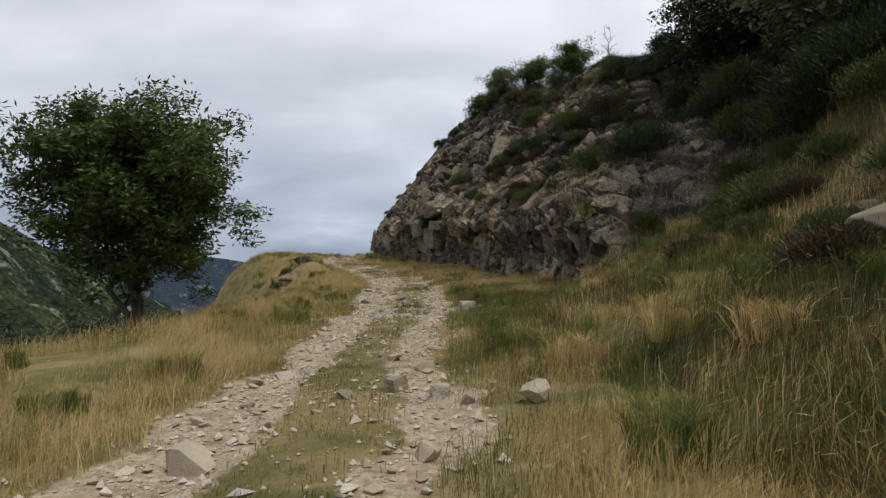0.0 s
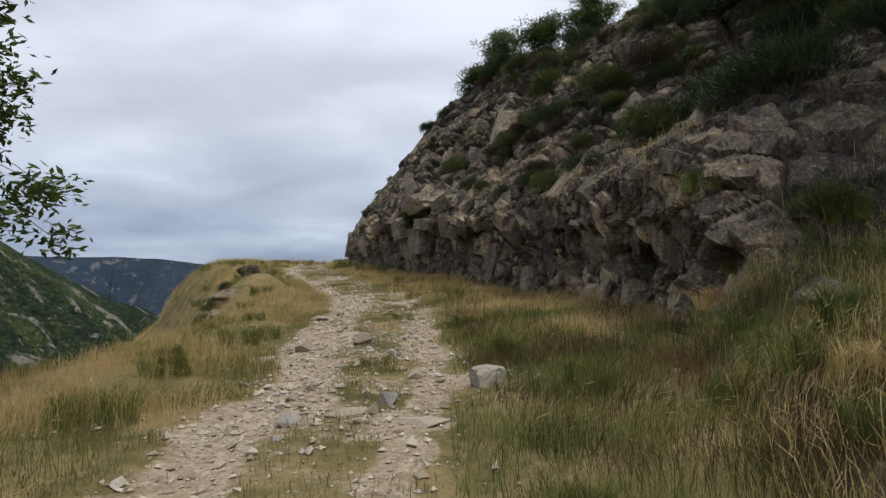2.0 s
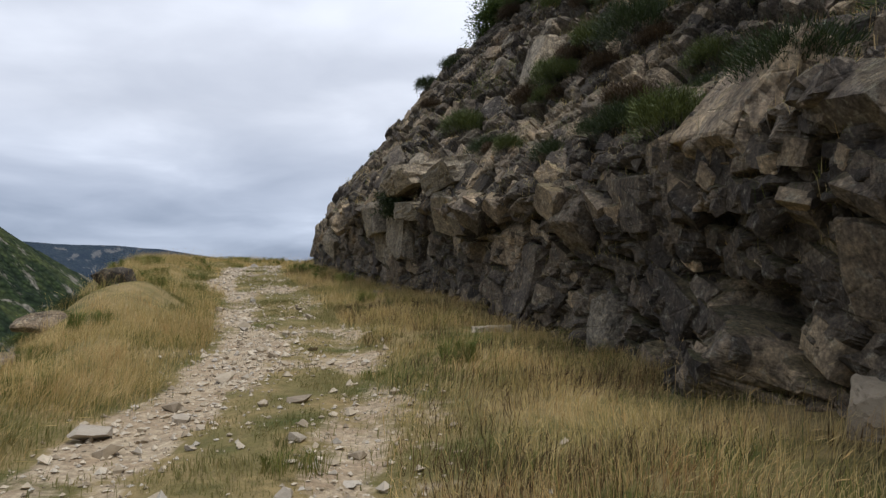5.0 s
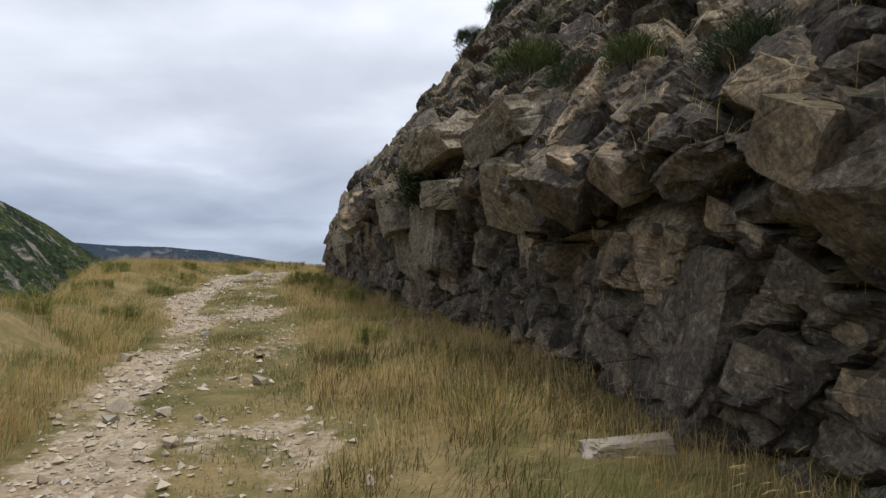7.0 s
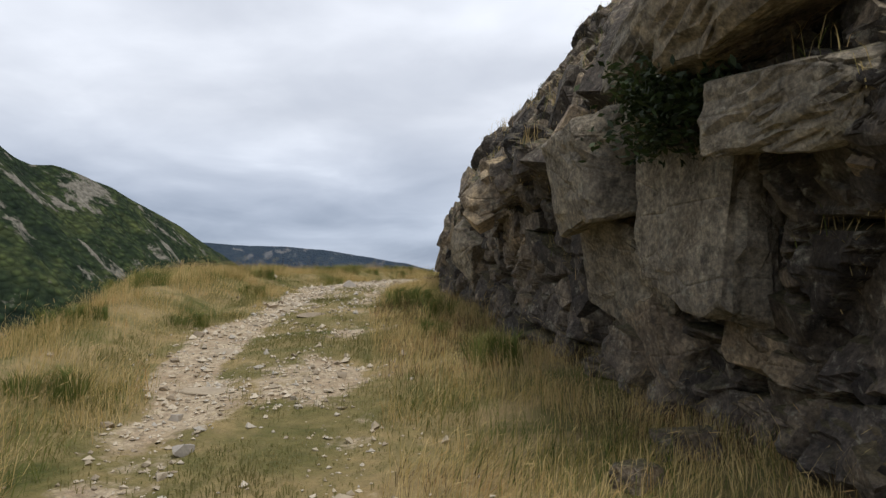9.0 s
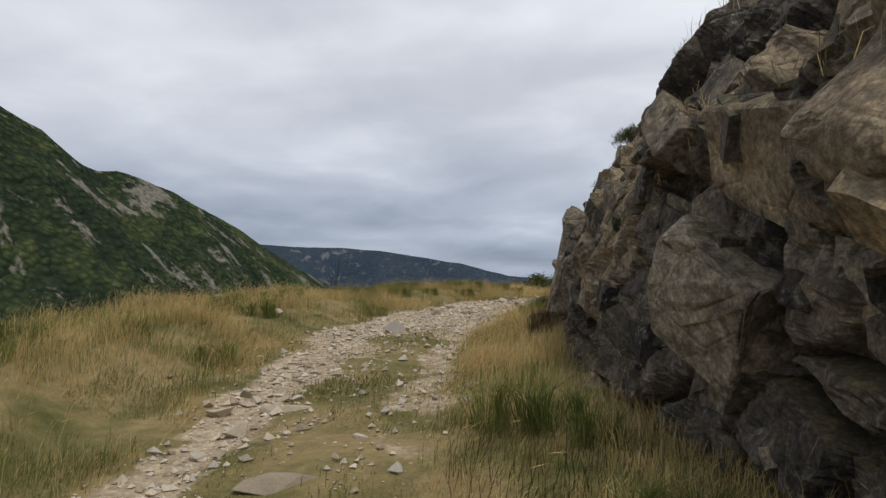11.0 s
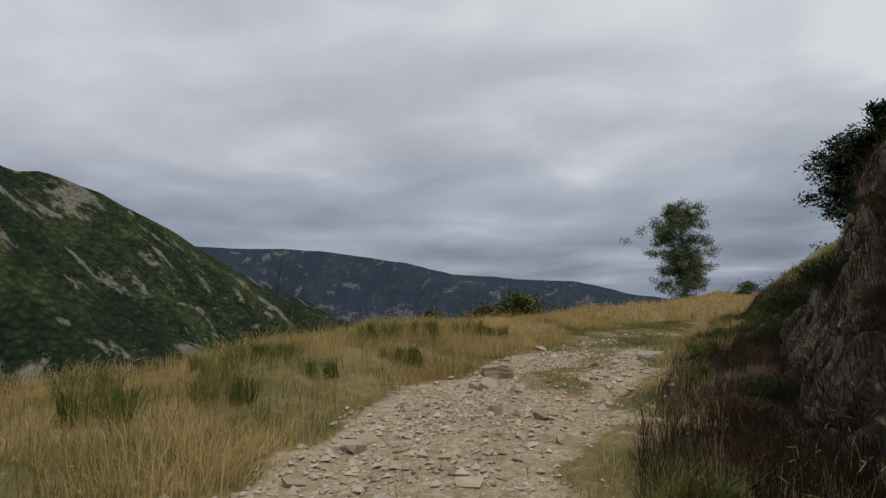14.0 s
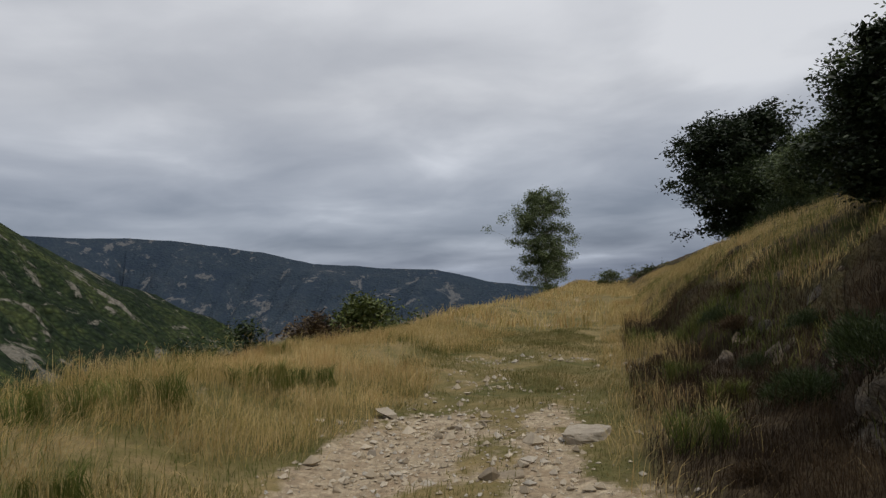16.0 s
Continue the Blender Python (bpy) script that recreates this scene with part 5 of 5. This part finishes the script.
g = field(36000, 202, 15.0, 42.0, 1.1, 6.0, 1.5, -0.15)
blades("dry_grass", g, heights(g, 0.14, 0.42, 1.8, 202), widths(len(g), 0.004, 0.008, 202), DRY, "tall straw-coloured dry grass below the cliff", 202)
g = field(66000, 203, 1.0, 60.0, -10.5, -1.4, 1.3, 0.12)
blades("green_grass", g, heights(g, 0.16, 0.42, 1.2, 203), widths(len(g), 0.004, 0.008, 203), GREEN, "tufts of green grass among the dry grass", 203)
g = np.concatenate([field(22000, 204, 1.0, 18.0, 1.0, 6.0, 1.1, -0.15), field(14000, 224, 12.0, 43.0, 1.0, 6.0, 1.1, 0.2)])
blades("green_grass", g, heights(g, 0.14, 0.42, 1.2, 204), widths(len(g), 0.004, 0.008, 204), GREEN, "tufts of green grass beside the track", 204)
g = field(105000, 205, 2.0, 60.0, -2.6, 2.0, 0.8, -0.2, 1.25)
blades("short_grass", g, heights(g, 0.03, 0.13, 0.9, 205), widths(len(g), 0.006, 0.013, 205), SHORT, "short worn turf along the middle of the track", 205, 0.7)
g = field(11000, 225, 0.5, 9.5, 0.9, 3.2, 1.2, -0.2)
blades("dry_grass", g, heights(g, 0.10, 0.36, 1.2, 225), widths(len(g), 0.004, 0.009, 225), DRY, "straw-coloured dry grass beside the track", 225)
g = slope_field(17000, 206, -1.0, 13.6, 0.2, 8.0, 1.2, -0.1)
blades("bank_grass", g, heights(g, 0.12, 0.50, 1.0, 206), widths(len(g), 0.005, 0.010, 206), DRY, "dry grass covering the bank", 206)
g = slope_field(48000, 207, -1.0, 13.6, 0.2, 8.5, 1.5, 0.0)
blades("bank_grass", g, heights(g, 0.12, 0.50, 1.1, 207), widths(len(g), 0.005, 0.010, 207), GREEN, "green grass tufts covering the bank", 207)
g = np.concatenate([slope_field(26000, 208, 52.5, 82.0, 4.0, 9.5, 1.5, -0.3), slope_field(34000, 238, 58.0, 84.0, 0.5, 8.5, 1.5, -0.4)])
blades("bank_grass", g, heights(g, 0.14, 0.42, 1.5, 208), widths(len(g), 0.005, 0.011, 208), DRY, "dry grass hanging on the dark bank", 208)
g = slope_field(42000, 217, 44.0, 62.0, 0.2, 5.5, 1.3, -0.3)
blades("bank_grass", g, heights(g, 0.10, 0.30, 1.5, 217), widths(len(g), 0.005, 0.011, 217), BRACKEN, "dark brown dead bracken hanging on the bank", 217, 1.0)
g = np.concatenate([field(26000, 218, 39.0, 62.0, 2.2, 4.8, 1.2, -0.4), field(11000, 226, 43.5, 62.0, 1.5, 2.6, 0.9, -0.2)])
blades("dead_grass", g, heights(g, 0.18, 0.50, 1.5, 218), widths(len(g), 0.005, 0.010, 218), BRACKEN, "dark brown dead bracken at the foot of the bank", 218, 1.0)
g = slope_field(42000, 219, -1.0, 13.6, 0.2, 8.0, 1.0, -0.1)
blades("bank_grass", g, heights(g, 0.14, 0.38, 1.5, 219), widths(len(g), 0.005, 0.010, 219), BROWN, "brown dead grass and bracken on the bank", 219, 0.8)
g = np.concatenate([field(6000, 227, 54.0, 70.0, 1.0, 2.8, 1.2, 0.0), field(8000, 229, 37.5, 43.5, 1.2, 2.7, 0.9, -0.3), field(1500, 230, 43.5, 54.0, 1.2, 2.4, 0.9, 0.15)])
blades("dry_grass", g, heights(g, 0.14, 0.44, 1.2, 227), widths(len(g), 0.004, 0.010, 227), DRY, "golden dry grass at the edge of the track", 227)
g = np.concatenate([field(16000, 222, 12.0, 40.0, 1.2, 6.0, 1.3, 0.1), field(15000, 232, 6.0, 19.0, 1.5, 6.0, 1.1, -0.2)])
blades("dead_grass", g, heights(g, 0.12, 0.34, 1.3, 222), widths(len(g), 0.004, 0.009, 222), BROWN, "brown dead grass at the foot of the cliff", 222, 0.9)
g = slope_field(14000, 209, 48.5, 72.0, 1.0, 8.5, 1.2, 0.25)
blades("bank_grass", g, heights(g, 0.20, 0.45, 1.3, 209), widths(len(g), 0.005, 0.011, 209), GREEN, "green grass hanging on the dark bank", 209)
g = slope_field(24000, 210, 15.0, 37.0, 2.0, 11.0, 1.2, -0.1, 0.42)
blades("ledge_grass", g, heights(g, 0.10, 0.34, 1.0, 210), widths(len(g), 0.005, 0.009, 210), DRY, "dry grass tufts on ledges of the cliff", 210, 1.1)
g = slope_field(15000, 241, 14.0, 32.0, 7.2, 10.4, 1.3, -0.1)
blades("ledge_grass", g, heights(g, 0.14, 0.42, 1.0, 241), widths(len(g), 0.007, 0.012, 241), BROWN, "brown dry grass over the top of the cliff", 241, 0.9)
g = slope_field(13000, 242, 14.0, 32.0, 7.2, 10.4, 1.1, 0.1)
blades("ledge_grass", g, heights(g, 0.14, 0.40, 1.0, 242), widths(len(g), 0.007, 0.012, 242), GREEN, "green grass over the top of the cliff", 242, 0.9)
g = slope_field(13000, 211, 15.0, 37.0, 2.0, 11.0, 1.2, 0.05, 0.42)
blades("ledge_grass", g, heights(g, 0.10, 0.34, 1.0, 211), widths(len(g), 0.005, 0.009, 211), GREEN, "green grass tufts on ledges of the cliff", 211, 1.1)
g = field(16000, 212, 60.0, 118.0, -6.0, 5.0, 3.0, -0.3)
blades("dry_grass", g, heights(g, 0.25, 0.55, 3.0, 212), widths(len(g), 0.02, 0.04, 212), DRY, "dry grass along the far stretch of the track", 212)
g = np.concatenate([field(1500, 213, 1.0, 46.0, 1.1, 5.0, 1.3, 0.0), field(5000, 214, 1.0, 58.0, -9.0, -1.8, 1.3, 0.0), slope_field(1300, 215, 0.0, 17.0, 1.0, 6.5, 1.3)])
blades("grass_seed", g, heights(g, 0.38, 0.75, 1.5, 213), widths(len(g), 0.003, 0.005, 213), DRY, "nodding straw seed heads above the grass", 213, 0.5, True)

# single green tufts, each a thing of its own


def tuft(at, label, seed, radius, tall, material, count=170):
    rng = np.random.default_rng(seed)
    a, r = rng.uniform(0, 6.283, count), radius * np.sqrt(rng.uniform(0, 1, count))
    base = np.stack([np.cos(a) * r, np.sin(a) * r, 0 * a], 1)
    ob = blades("grass_tuft", base, tall * rng.uniform(0.6, 1.1, count), rng.uniform(0.004, 0.009, count), material, label, seed, 0.75)
    ob.matrix_world = pose(*at)
    del ob["kind"]
    return tagged(ob, "", "grass tuft", "grass tufts")


tufts = [tuft(on_land(0.95, 7.4, 0), "green tuft of tall grass beside the track", 230, 0.30, 0.5, GREEN, 300), tuft(on_land(-13.6, 45.9, 0), "green tuft of grass among dry straw", 231, 0.36, 0.42, GREEN, 320), tuft(on_land(-1.1, 18.9, 0), "low green tuft between the ruts", 232, 0.25, 0.22, GREEN)]
tufts.append(tuft(on_land(1.35, 6.6, 0), "arching straw-coloured tuft of dry grass beside the track", 233, 0.34, 0.55, DRY, 320))
rng = np.random.default_rng(16)
for n in range(46):
    y, v = rng.uniform(4.5, 14.5), rng.uniform(0.4, 5.0)
    copy_thing(tufts[3 if n % 5 < 2 else 0], pose(*on_bank(y, v, 0.02), 0, 0, rng.uniform(0, 360)) @ Matrix.Scale(rng.uniform(0.6, 1.05), 4))
rng = np.random.default_rng(15)
spots = [(0.72, 9.2, 0), (-4.3, 33.0, 0), (-15.2, 45.4, 1), (-11.9, 45.9, 1), (-13.2, 40.8, 1), (-11.1, 43.1, 1), (1.2, 12.0, 0), (1.6, 4.6, 0), (2.4, 6.1, 0), (-1.1, 14.2, 2), (-0.9, 21.8, 2), (-3.5, 36.2, 0)]
for n in range(90):
    y = rng.uniform(3, 58)
    right = rng.random() < 0.35
    d = rng.uniform(1.5, 2.6) if right else -rng.uniform(2.0, 6.0)
    if float(TRACK_X(y)) + d < float(TOE(y)) + 0.2:
        spots.append((float(TRACK_X(y)) + d, y, 0 if right else 1))
for x, y, k in spots:
    copy_thing(tufts[k], pose(*on_land(x, y, 0), 0, 0, rng.uniform(0, 360)) @ Matrix.Scale(rng.uniform(0.7, 1.2), 4))


# the painted waymark, laid on the rock's own surface


def rock_hits(origins, way, centre, reach):
    """Where parallel rays first meet the blocks of the cliff that lie within reach of a place."""
    far = np.full(len(origins), 1e9)
    bpy.context.view_layer.update()
    for ob in [o for o in cliff.children if o.name.startswith("rock_block") and (o.matrix_world.translation - centre).length < reach]:
        me, a = ob.data, np.array(ob.matrix_world)
        v = np.array([q.co[:] for q in me.vertices]) @ a[:3, :3].T + a[:3, 3]
        tri = v[np.array([q.vertices[:] for q in me.polygons])]
        e1, e2 = tri[:, 1] - tri[:, 0], tri[:, 2] - tri[:, 0]
        h = np.cross(way, e2)
        det = (e1 * h).sum(1)
        det = np.where(np.abs(det) < 1e-12, 1e-12, det)
        for k, o in enumerate(origins):
            s = o - tri[:, 0]
            u = (s * h).sum(1) / det
            q = np.cross(s, e1)
            w, t = (q @ way) / det, (e2 * q).sum(1) / det
            good = (u >= 0) & (w >= 0) & (u + w <= 1) & (t > 0)
            if good.any():
                far[k] = min(far[k], t[good].min())
    return far


def waymark_material():
    m = Nodes("faded_red_paint")
    wear = m.noise(38, 6, 0.7)
    return m.done(m.ramp(wear, [(0.30, (0.36, 0.16, 0.14)), (0.48, (0.74, 0.24, 0.24)), (0.68, (0.80, 0.42, 0.40))]), 0.8, wear, 0.5, 0.01)


mark_rock = new("rock_block", rough_block("rock_block", 471, (1.0, 1.1, 1.35), PALE_ROCK, 4, 0.10))
mark_rock.parent = cliff
mark_rock.matrix_world = pose(-5.48, 40.05 * STEP, 4.62, -12, -14, 24)
mark_at = Vector((-5.97, 39.82 * STEP, 5.12))
mark_way = (mark_at - Vector((-6.8, 35.9 * STEP, 5.5))).normalized()
mark_x = mark_way.cross(Vector((0, 0, 1))).normalized()
mark_y = mark_x.cross(mark_way)
rings = [(0.0, 1)] + [(0.0125 * n, 6 * n) for n in range(1, 5)]
spots = [(r * (1 + (0.05 * math.sin(5 * 6.283 * k / c) if n == 4 else 0)), 6.283 * k / c) for n, (r, c) in enumerate(rings) for k in range(c)]
origins = np.array([mark_at - mark_way * 0.9 + mark_x * (r * math.cos(a)) + mark_y * (r * math.sin(a)) for r, a in spots])
depth = rock_hits(origins, np.array(mark_way), mark_at, 1.2)
middle = float(np.median(depth))
depth = np.where(np.abs(depth - middle) > 0.08, middle, depth) - 0.005
bm = bmesh.new()
corners = [bm.verts.new(o + np.array(mark_way) * d) for o, d in zip(origins, depth)]
first = 0
for n in range(1, 5):
    start, count, inner = first + rings[n - 1][1], rings[n][1], rings[n - 1][1]
    for k in range(count):
        a, b = start + k, start + (k + 1) % count
        c = first + int(round(k * inner / count)) % inner
        d = first + int(round((k + 1) * inner / count)) % inner
        bm.faces.new([corners[q] for q in ((a, b, c) if c == d else (a, b, d, c))])
    first = start
me = bpy.data.meshes.new("waymark")
bm.to_mesh(me)
bm.free()
me.materials.append(waymark_material())
tagged(new("waymark", me), "faded red round waymark painted on the rock", "waymark")
